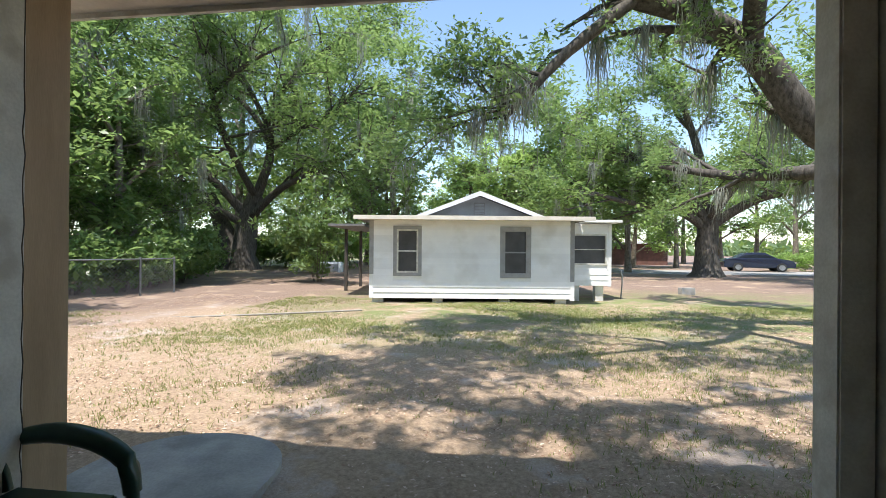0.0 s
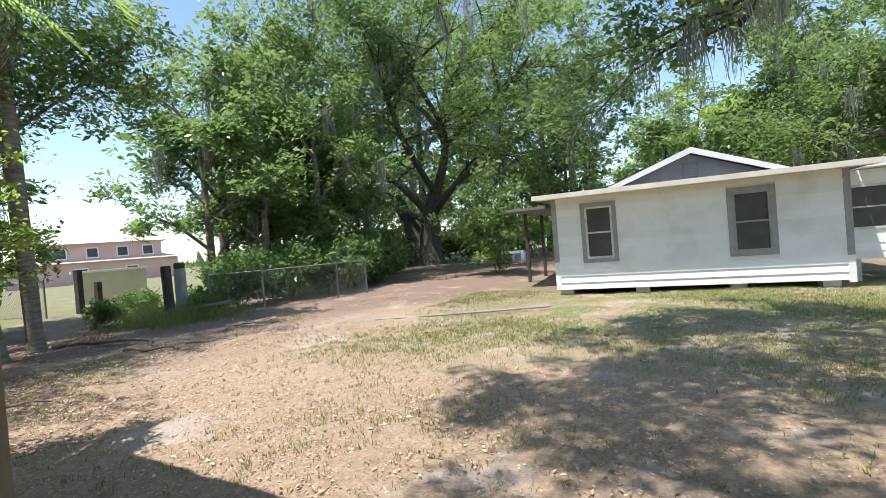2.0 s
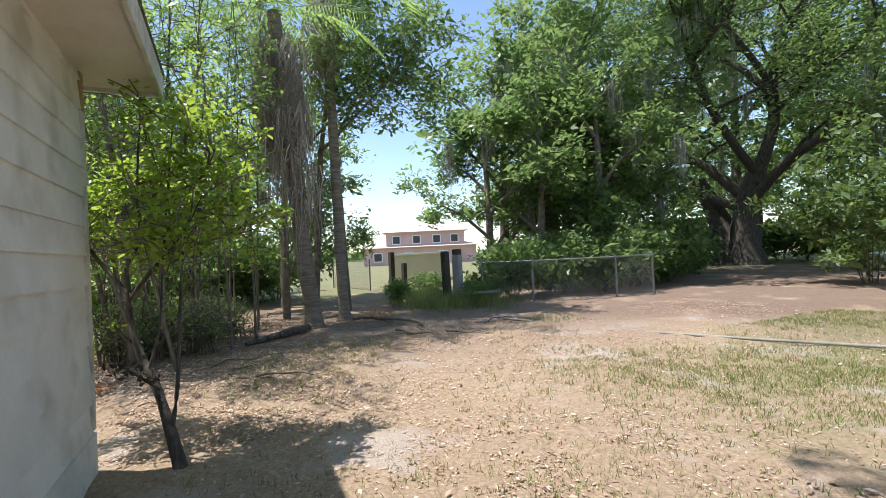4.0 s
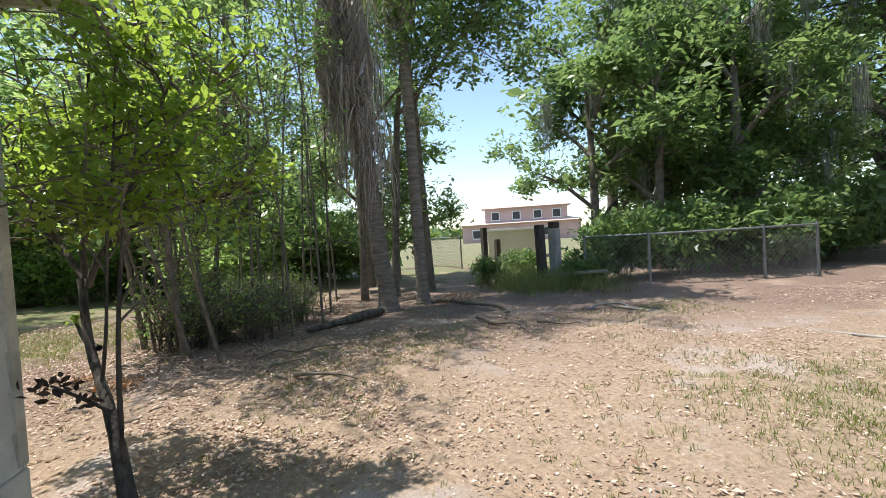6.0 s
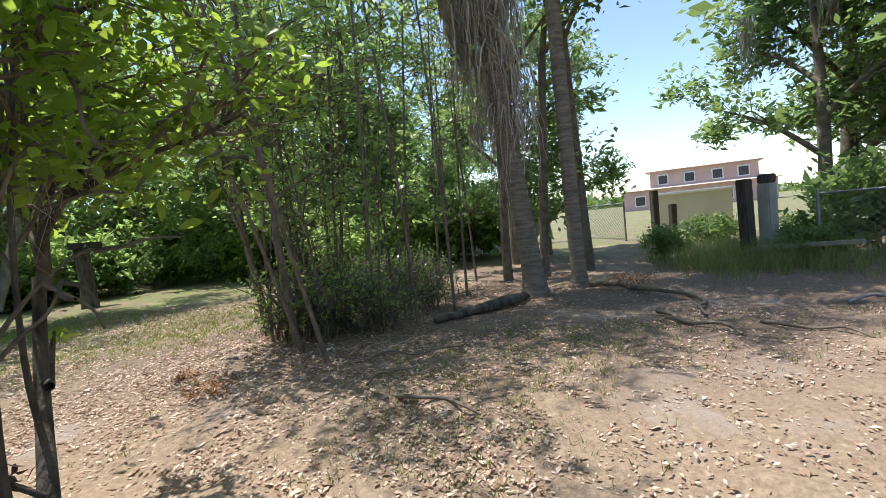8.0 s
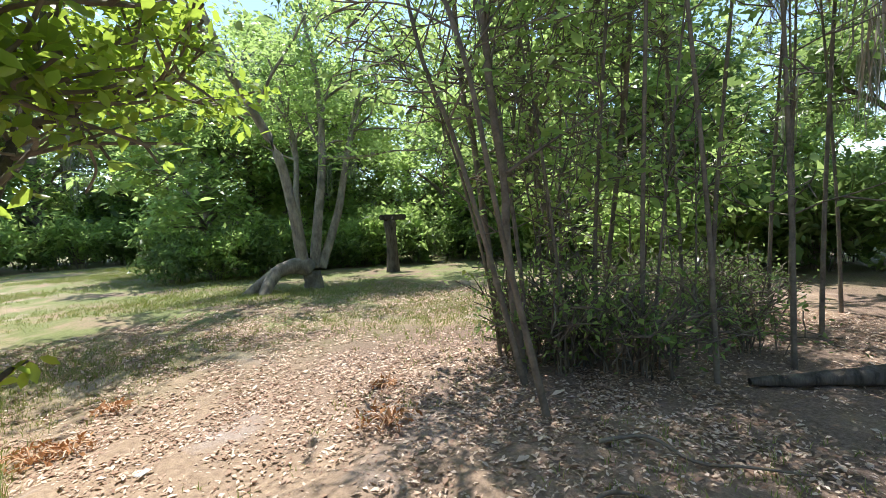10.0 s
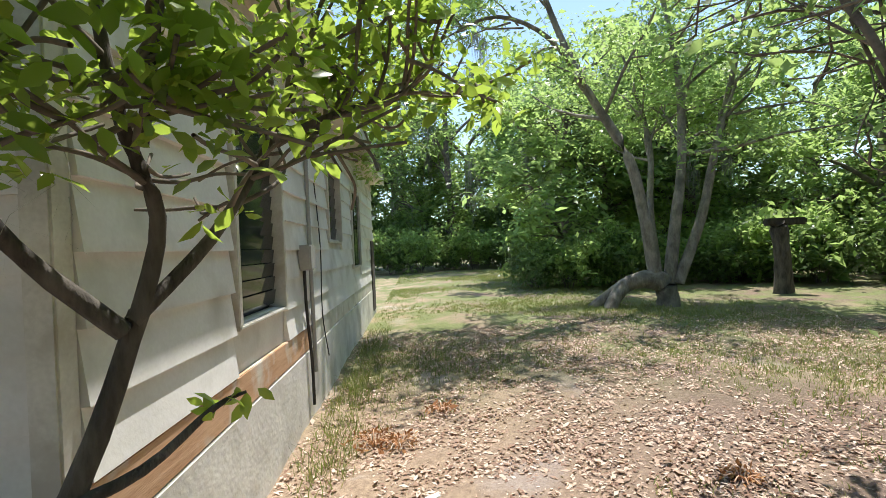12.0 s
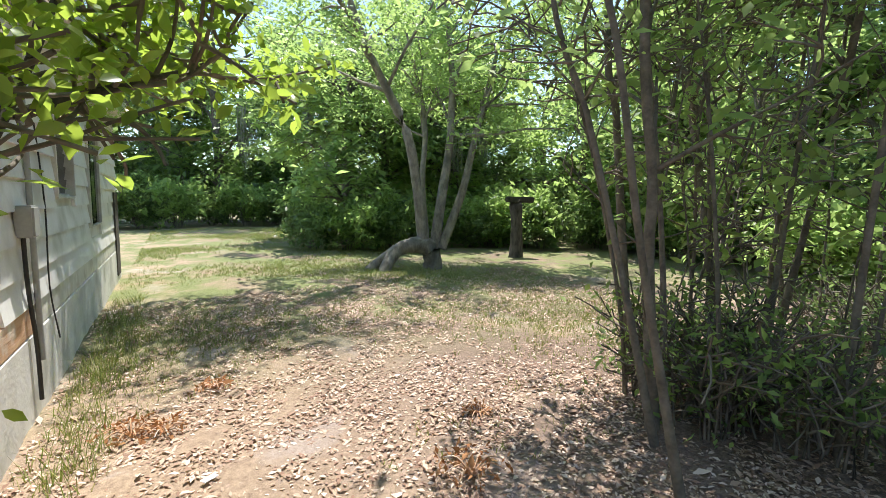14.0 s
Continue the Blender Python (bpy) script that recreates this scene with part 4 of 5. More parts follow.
# ---- big trees ----
# oak whose limb hangs over the yard
tree("live_oak", "spreading live oak hung with grey moss over the yard",
     [[(9.6, 9.2, -0.1, 0.75), (9.4, 9.2, 0.9, 0.58), (9.0, 9.2, 2.2, 0.52)]],
     [[(9.0, 9.2, 2.1, 0.42), (7.6, 9.3, 2.9, 0.36), (5.95, 9.3, 3.75, 0.30), (4.55, 8.9, 5.2, 0.25), (3.4, 8.5, 5.65, 0.2), (2.05, 8.3, 6.0, 0.15), (-0.5, 7.8, 6.7, 0.07)],
      [(2.4, 8.3, 5.95, 0.12), (1.2, 8.2, 5.0, 0.10), (0.5, 8.1, 4.25, 0.07), (0.1, 8.1, 3.8, 0.03)],
      [(4.55, 8.9, 5.2, 0.18), (3.6, 7.0, 6.3, 0.14), (2.0, 5.2, 7.2, 0.1), (-0.5, 4.0, 7.8, 0.05)],
      [(3.6, 7.0, 6.3, 0.12), (4.2, 5.0, 7.2, 0.09), (4.4, 3.0, 7.8, 0.05)],
      [(9.0, 9.2, 2.2, 0.38), (8.6, 7.6, 4.0, 0.3), (7.4, 5.6, 6.0, 0.2), (6.0, 3.6, 7.4, 0.1)],
      [(9.0, 9.2, 2.2, 0.38), (10.5, 10, 4.5, 0.3), (12, 11, 6.5, 0.2), (13, 12, 8, 0.1)],
      [(6.6, 4.6, 6.8, 0.12), (4.4, 3.6, 8.0, 0.1), (2.2, 2.4, 8.6, 0.08), (0.4, 1.6, 9.0, 0.04)],
      [(2.0, 5.2, 7.2, 0.09), (0.6, 5.6, 8.2, 0.07), (-1.4, 6.0, 8.6, 0.05), (-3.0, 6.4, 8.8, 0.03)],
      [(0.4, 1.6, 9.0, 0.08), (-1.2, 1.2, 9.2, 0.06), (-2.8, 1.6, 9.3, 0.03)],
      [(2.2, 2.4, 8.6, 0.08), (1.0, 0.6, 9.0, 0.06), (-0.6, -0.6, 9.2, 0.03)],
      [(2.2, 2.4, 8.6, 0.08), (2.8, 0.6, 8.9, 0.06), (3.2, -0.8, 9.0, 0.03)],
      [(-0.5, 4.0, 7.8, 0.06), (-1.6, 3.6, 8.2, 0.05), (-2.6, 3.8, 8.5, 0.03)],
      [(6.0, 3.6, 7.4, 0.09), (6.4, 1.8, 8.2, 0.07), (5.4, 0.4, 8.8, 0.04)],
      [(7.6, 9.3, 2.9, 0.26), (7.4, 11.0, 3.3, 0.2), (6.2, 12.8, 3.5, 0.14), (4.6, 14.0, 4.0, 0.06)]],
     OAKLEAF, 88000, 0.09, 0.42, twigs=10, twig_len=1.7, moss=330, moss_len=1.0, sides=10, rise=0.35)
tree("live_oak", "huge old live oak with dark spreading limbs",
     [[(-16.6, 28.2, -0.2, 1.2), (-16.6, 28.2, 1.0, 0.8), (-16.4, 28.2, 3.2, 0.62), (-15.8, 28.2, 5.0, 0.45)], [(-17.4, 28.4, -0.2, 0.9), (-17.9, 28.4, 2.2, 0.6), (-19, 28, 5, 0.42)]],
     [[(-15.8, 28.2, 4.8, 0.55), (-14.8, 28, 7.2, 0.45), (-14.6, 27.8, 9.4, 0.36), (-13.6, 27.4, 11.6, 0.2), (-12, 27, 13, 0.1)],
      [(-14.7, 27.9, 8.6, 0.32), (-16, 27.4, 10.5, 0.26), (-18.2, 26.8, 12.5, 0.18), (-20, 26, 15, 0.1)],
      [(-14.8, 28, 7.8, 0.32), (-12.4, 27, 8.8, 0.26), (-9.8, 26, 9.6, 0.18), (-7.6, 25, 11, 0.1)],
      [(-16.4, 28.2, 3.6, 0.5), (-18.5, 27, 6.2, 0.4), (-21, 25.5, 8.2, 0.3), (-24, 24, 9.2, 0.14)],
      [(-16.2, 28.2, 3.4, 0.45), (-13.2, 26.5, 5.2, 0.34), (-10, 25, 6.0, 0.24), (-6.5, 24, 7.4, 0.12)],
      [(-19, 28, 4.8, 0.36), (-21.5, 27, 6.2, 0.28), (-25, 25, 6.6, 0.2), (-28, 23, 6.8, 0.08)],
      [(-15.8, 28.2, 4.8, 0.4), (-15.5, 24.5, 7.5, 0.3), (-14.5, 21.5, 9.5, 0.2), (-13.5, 19, 11, 0.08)],
      [(-16.4, 28.2, 3.0, 0.4), (-18.5, 25, 4.6, 0.3), (-20, 22, 5.2, 0.2), (-21, 19, 5.6, 0.08)],
      [(-14.6, 27.8, 9.0, 0.3), (-15.2, 25, 12, 0.2), (-16, 22, 14, 0.1)],
      [(-13.6, 27.4, 11.4, 0.25), (-10.5, 26.5, 13.5, 0.18), (-7.5, 26, 15, 0.1)],
      [(-18.2, 26.8, 12.3, 0.2), (-21, 25, 13.5, 0.14), (-24, 23, 14, 0.07)],
      [(-14.5, 21.5, 9.3, 0.2), (-11.8, 20.5, 10.4, 0.14), (-9.5, 20, 11, 0.07)],
      [(-16, 22, 13.6, 0.14), (-15.4, 18.5, 14, 0.1), (-15, 16, 13.6, 0.05)],
      [(-20, 22, 5.2, 0.2), (-17.6, 18.8, 7.6, 0.14), (-15.6, 15.8, 9.4, 0.07)]],
     OAKLEAF, 85000, 0.19, 1.1, twigs=15, twig_len=3.4, moss=170, moss_len=1.8, rise=0.4, sub=3, slim=0.62)
tree("live_oak", "broad live oak with a thick dark trunk beside the road",
     [[(12.4, 29, -0.25, 1.3), (12.4, 29, 0.5, 0.75), (12.4, 29, 2.0, 0.6), (12.5, 29, 3.3, 0.56)]],
     [[(12.4, 29, 3.0, 0.5), (11, 28.6, 5.0, 0.4), (8.6, 28, 6.6, 0.3), (5.6, 27.2, 8.2, 0.16)],
      [(12.4, 29, 2.9, 0.42), (10.2, 28.2, 4.0, 0.3), (7.2, 27, 4.3, 0.2), (4.4, 26, 5.0, 0.1)],
      [(12.5, 29, 3.2, 0.5), (13.4, 28.6, 5.6, 0.42), (14.6, 28, 8.0, 0.3), (16, 27, 11, 0.16)],
      [(12.5, 29, 3.0, 0.45), (15, 28.4, 4.6, 0.34), (18.2, 28, 5.2, 0.24), (22, 27, 6.4, 0.12)],
      [(12.4, 29, 3.2, 0.45), (11.8, 28.6, 7.0, 0.36), (10.6, 28, 10, 0.24), (9, 27, 13, 0.12)],
      [(12.5, 29, 3.3, 0.4), (13.0, 25.5, 6.0, 0.3), (13.5, 22, 7.8, 0.2), (13, 19, 9, 0.1)],
      [(18.2, 28, 5.2, 0.2), (20, 25, 5.4, 0.15), (21, 22, 5.0, 0.07)]],
     OAKLEAF, 66000, 0.19, 1.1, twigs=13, twig_len=3.2, moss=140, moss_len=1.6, rise=0.35, slim=0.7)
# pale multi-stemmed tree with an arched root west of the house
tree("multi_trunk_tree", "pale multi-stemmed tree with an arched exposed root",
     [[(-10.95, -5.1, -0.1, 0.26), (-10.95, -5.1, 0.25, 0.19), (-10.8, -5.1, 0.55, 0.2), (-10.4, -5.2, 0.56, 0.15), (-9.95, -5.35, 0.3, 0.12), (-9.5, -5.5, -0.08, 0.11)],
      [(-10.2, -5.25, 0.5, 0.13), (-9.9, -5.1, 0.2, 0.12), (-9.75, -5.0, -0.08, 0.11)]],
     [[(-10.75, -5.1, 0.55, 0.21), (-10.6, -5.15, 1.7, 0.17), (-10.35, -5.2, 2.9, 0.15), (-9.6, -5.2, 4.2, 0.12), (-9.0, -5.2, 5.6, 0.09), (-8.4, -5.0, 7.2, 0.04)],
      [(-11.0, -5.1, 0.5, 0.2), (-11.15, -5.1, 1.6, 0.16), (-11.4, -5.2, 2.9, 0.13), (-11.5, -5.4, 4.6, 0.1), (-11.2, -5.6, 7.0, 0.04)],
      [(-11.1, -5.0, 0.5, 0.17), (-11.6, -5.0, 1.7, 0.14), (-12.0, -5.1, 3.0, 0.11), (-12.7, -5.3, 5.0, 0.07), (-13.3, -5.4, 7.0, 0.03)],
      [(-10.9, -5.3, 0.55, 0.14), (-10.95, -5.6, 1.9, 0.11), (-11.2, -6.0, 3.4, 0.08), (-11, -6.6, 5.4, 0.04)],
      [(-9.6, -5.2, 4.2, 0.09), (-8.8, -4.7, 4.9, 0.07), (-7.8, -4.3, 5.1, 0.05), (-6.9, -4.2, 4.7, 0.02)]],
     BRIGHTLEAF, 32000, 0.095, 0.6, bark=PALEBARK, twigs=10, twig_len=1.8, rise=0.3, start=0.5, slim=0.62)
stump = thing("tree_stump", "tall dark broken stump beside the hedge", "stump", pose(-13.9, -5.9, 0.05))
part("trunk", tubes("trunk", [[(0, 0, -0.1, 0.2), (0, 0, 0.6, 0.15), (0.05, 0, 1.35, 0.16), (0.1, 0, 1.5, 0.13)]], BARK, 10, 0.08), BARK, stump)
part("crosspiece", boxes((-0.5, 0.35, -0.1, 0.1, 1.45, 1.6), bevel=0.03), DARKWOOD, stump)


# ---- palms and pole trunks by the thicket ----
def frond(length, droop, leaflets=34, dead=False):
    """One palm frond: an arching rib with paired leaflets."""
    s = np.linspace(0, 1, leaflets)
    rib = np.stack([length * s * (1 - 0.25 * droop * s), 0 * s, length * (0.55 * s * (1 - droop) - droop * 0.9 * s ** 2)], -1)
    vs, n = [], 0
    for i, p in enumerate(rib[3:]):
        w = 0.55 * length * 0.42 * math.sin(math.pi * (0.12 + 0.83 * (i + 3) / leaflets))
        for sgn in (-1, 1):
            t = rng.normal(0, 0.09, 3)
            dirn = np.array([0.45, sgn * (0.35 if dead else 1.0), -0.9 if dead else -0.35]) + t
            dirn /= np.linalg.norm(dirn)
            e = p + dirn * w
            k = np.array([0.02, 0, 0.012])
            vs += [p - k, p + k, e + k * 0.1, e - k * 0.1]
    f = np.arange(len(vs)).reshape(-1, 4)
    return np.array(vs), f, rib


def palm(x, y, height, r, lean, live, dead, skirt, flen=2.6):
    p = thing("palm_tree", "tall palm with a skirt of dead grey fronds", "palm", pose(x, y, lie(x, y, -0.05)))
    tx, ty = lean
    row = [(0, 0, 0, r * 1.35), (0.02 * tx, 0, 0.4, r)] + [(tx * (h / height) ** 1.4, ty * (h / height), h, r * (1 - 0.18 * h / height)) for h in np.linspace(1.2, height, 7)]
    part("trunk", tubes("trunk", [row], PALMBARK, 14, 0.03), PALMBARK, p)
    for i in range(live):
        v, f, rib = frond(flen, 0.35 + 0.3 * rng.random())
        fr = part("frond", raw_mesh("frond", v, f, BRIGHTLEAF), BRIGHTLEAF, p)
        fr.matrix_basis = pose(tx, ty, height, 0, -18 + 36 * rng.random(), 360 * i / live)
    for i in range(dead):
        v, f, rib = frond(2.4, 0.9, dead=True)
        fr = part("dead_frond", raw_mesh("dead_frond", v, f, DEADFROND), DEADFROND, p, "dry grey hanging frond")
        fr.matrix_basis = pose(tx * 0.98, ty, height - 0.3 - 0.15 * (i % 3), 0, 38 + 25 * rng.random(), 360 * i / dead + 20 * rng.random())
    if skirt:
        a = rng.random(95) * 6.28
        h = skirt[0] + (skirt[1] - skirt[0]) * rng.random(95)
        rr = r * 1.05 + 0.34 * rng.random(95)
        anc = np.stack([tx * (h / height) ** 1.4 + rr * np.cos(a), ty * h / height + rr * np.sin(a), h], -1)
        part("skirt", moss_mesh("skirt", anc, 8, 1.5, DEADFROND, 0.012), DEADFROND, p, "hanging dead frond fibres")
    return p


palm(-10.95, 4.33, 6.3, 0.165, (0.2, -0.55), 11, 22, (2.6, 6.2))
palm(-11.4, 5.07, 7.9, 0.12, (-0.2, -0.1), 14, 9, None, 3.6)
for x, y, r, hgt, lx, ly in ((-12.6, 4.7, 0.085, 8, 0.1, 0.6), (-13.3, 5.6, 0.095, 9, -0.2, -0.3), (-12.5, 4.0, 0.08, 7, -0.3, 0.2)):
    tree("slim_tree", "slim dark trunk with a high thin crown", [[(0, 0, -0.1, r * 1.3), (0, 0, 0.6, r), (lx * 0.4, ly * 0.4, hgt * 0.5, r * 0.8)]],
         [[(lx * 0.4, ly * 0.4, hgt * 0.5, r * 0.7), (lx, ly, hgt * 0.8, r * 0.5), (lx * 1.3, ly * 1.3, hgt, 0.02)], [(lx * 0.4, ly * 0.4, hgt * 0.5, r * 0.5), (lx + 0.8, ly + 1.0, hgt * 0.68, r * 0.3), (lx + 1.4, ly + 1.7, hgt * 0.8, 0.02)]],
         OAKLEAF, 5000, 0.12, 0.6, bark=THINBARK, twigs=7, twig_len=1.3, origin=(x, y, 0.05), group="slim trees")


# ---- thicket of slim stems ----
def thicket_sapling(x, y, height, lean, leafn, leaf_mat=BRIGHTLEAF, low=0.3, r=0.035):
    lx, ly = lean
    t = thing("sapling", "slender sapling with bright green leaves in the thicket", "sapling", pose(x, y, lie(x, y, -0.03)), "thicket saplings")
    st = [[(0, 0, 0, r * 1.3), (lx * 0.1, ly * 0.1, height * 0.2, r), (lx * 0.4, ly * 0.4, height * 0.5, r * 0.8), (lx * 0.7 + 0.05, ly * 0.7, height * 0.75, r * 0.55), (lx, ly, height, 0.006)]]
    part("stem", tubes("stem", st, THINBARK, 7, 0.04), THINBARK, t)
    tw = sprout(st[0], 14, height * 0.13, 0.35, low)
    tw2 = [q for p in tw for q in sprout(p, 2, height * 0.1, 0.2, 0.3)]
    tagged(part("twig_spray", tubes("twig_spray", tw + tw2, THINBARK, 4, 0, 1), THINBARK, t), kind="stuff")
    tips = [q[-1] for q in tw + tw2] + [q[-2] for q in tw2]
    part("foliage", leaves("foliage", blob_points(tips, leafn, 0.24), 0.078, leaf_mat, 0.5), leaf_mat, t)
    return t


def low_bush(name, x, y, w, hgt, leafn, mat, size, label, stems=9):
    b = thing(name, label, "bush", pose(x, y, lie(x, y, -0.03)), "bushes")
    st = []
    for i in range(stems):
        a = rng.random() * 6.28
        rr = w * (0.3 + 0.7 * rng.random())
        st.append([(0.15 * math.cos(a), 0.15 * math.sin(a), 0, 0.009), (rr * 0.5 * math.cos(a), rr * 0.4 * math.sin(a), hgt * 0.45, 0.007), (rr * math.cos(a), rr * math.sin(a), hgt * (0.5 + 0.5 * rng.random()), 0.005)])
    tw = [q for p in st for q in sprout(p, 4, hgt * 0.4, 0.3, 0.2)]
    tagged(part("stem_tangle", tubes("stem_tangle", st + tw, THINBARK, 4, 0, 1), THINBARK, b), kind="stuff")
    tips = [q[-1] for q in st + tw] + [q[-2] for q in tw]
    part("foliage", leaves("foliage", blob_points(tips, leafn, 0.26 * w + 0.08), size, mat, 0.45), mat, b)
    return b


# the stout stems: foot, then points they pass on the way up, and foot radius
stout = (((-8.18, 2.15), (-8.04, 1.94, 1.23), (-7.94, 1.81, 2.22), (-7.9, 1.5, 3.3), (-8.2, 1.0, 5.5), 0.018),
         ((-9.45, 0.90), (-9.38, 0.80, 1.16), (-9.32, 0.72, 2.18), (-9.25, 0.64, 2.98), (-9.2, 0.4, 8.0), 0.033),
         ((-8.74, 1.60), (-8.69, 1.53, 1.10), (-8.69, 1.52, 1.60), (-8.62, 1.43, 2.9), (-8.7, 1.2, 7.8), 0.034),
         ((-8.60, 1.72), (-8.50, 1.50, 1.0), (-8.40, 1.25, 2.0), (-8.3, 0.95, 3.0), (-8.2, 0.4, 6.5), 0.020),
         ((-10.5, 1.00), (-10.48, 0.97, 0.63), (-10.37, 0.77, 2.03), (-10.30, 0.67, 3.0), (-10.2, 0.3, 8.5), 0.038),
         ((-10.8, 1.35), (-10.7, 1.5, 0.9), (-10.6, 1.7, 2.1), (-10.4, 1.9, 3.4), (-10.2, 2.2, 8.0), 0.028))
for foot, p1, p2, p3, p4, r in stout:
    x, y = foot
    t = thing("thicket_tree", "slim dark leaning trunk with a leafy crown in the thicket", "tree", pose(x, y, lie(x, y, -0.04)), "thicket trees")
    row = [(0, 0, 0, r * 1.35)] + [(p[0] - x, p[1] - y, p[2], r * k) for p, k in ((p1, 1.0), (p2, 0.9), (p3, 0.8), (p4, 0.25))]
    part("trunk", tubes("trunk", [row], THINBARK, 10, 0.05), THINBARK, t)
    arms2 = sprout(row, 6, 1.3, 0.9, 0.5, 0.15)
    for q in arms2:
        part("limb", tubes("limb", [q], THINBARK, 6, 0.03), THINBARK, t)
    tw = [q for p in arms2 for q in sprout(p, 5, 0.6, 0.2, 0.25)] + sprout(row, 10, 0.9, 0.25, 0.55)
    tw2 = [q for p in tw for q in sprout(p, 2, 0.5, 0.1, 0.3)]
    tagged(part("twig_spray", tubes("twig_spray", tw + tw2, THINBARK, 4, 0, 1), THINBARK, t), kind="stuff")
    tips = [q[-1] for q in tw + tw2] + [q[-2] for q in tw2]
    tagged(part("crown", leaves("crown", blob_points(tips, int(42000 * r), 0.26), 0.08, BRIGHTLEAF, 0.5), BRIGHTLEAF, t), kind="stuff")

main = ((-9.0, 1.5, 6.5, (0.3, -0.9)), (-9.6, 0.85, 6.8, (-0.3, 0.6)), (-9.95, 1.25, 7.4, (0.5, -0.5)), (-10.4, 1.05, 6.6, (-0.8, -0.2)), (-11.2, 1.1, 7.0, (0.2, 0.5)),
        (-11.9, 2.8, 7.0, (-0.2, 0.4)), (-12.6, 3.4, 6.4, (-0.2, -0.4)), (-9.4, 2.3, 6.4, (0.2, 0.3)), (-10.2, 2.6, 6.8, (-0.3, 0.5)), (-10.9, 2.2, 7.2, (0.1, -0.4)),
        (-12.3, 1.6, 6.8, (-0.2, 0.1)), (-9.6, 1.8, 5.6, (-0.3, 0.3)), (-12.9, 2.9, 7.4, (0.3, 0.2)), (-10.1, 3.2, 7.0, (0.2, -0.2)), (-11.2, 3.3, 7.2, (0.4, 0.3)), (-9.5, 2.8, 6.2, (0.3, -0.4)))
for x, y, hgt, lean in main:
    thicket_sapling(x, y, hgt, lean, 1000, r=0.018, low=0.45)
for i in range(16):
    thicket_sapling(-9.0 - 3.6 * rng.random(), 0.8 + 2.5 * rng.random(), 1.8 + 2.6 * rng.random(), tuple(rng.normal(0, 0.45, 2)), 260, BRIGHTLEAF, 0.3, 0.008 + 0.008 * rng.random())
for i in range(22):
    x, y = -8.9 - 4.0 * rng.random(), 1.1 + 2.1 * rng.random()
    low_bush("underbrush", x, y, 0.6, 0.4 + 0.4 * rng.random(), 380, OAKLEAF, 0.045, "tangled low underbrush in the thicket", 14)
for x, y, w, hgt in ((-9.0, 1.75, 0.6, 0.9), (-9.3, 2.1, 0.7, 0.8), (-9.5, 1.6, 0.6, 1.0), (-9.2, 1.3, 0.5, 0.8)):
    low_bush("underbrush", x, y, w, hgt, 420, BRIGHTLEAF, 0.05, "dense shaded underbrush between the stems", 14)
lg = part("fallen_log", tubes("fallen_log", [[(-9.5, 3.0, 0.11, 0.03), (-9.95, 3.55, 0.13, 0.06), (-10.3, 3.9, 0.14, 0.075), (-10.7, 4.2, 0.12, 0.05)]], BARK, 12, 0.08), BARK)
tagged(lg, "dark mossy log lying at the thicket edge", "log")

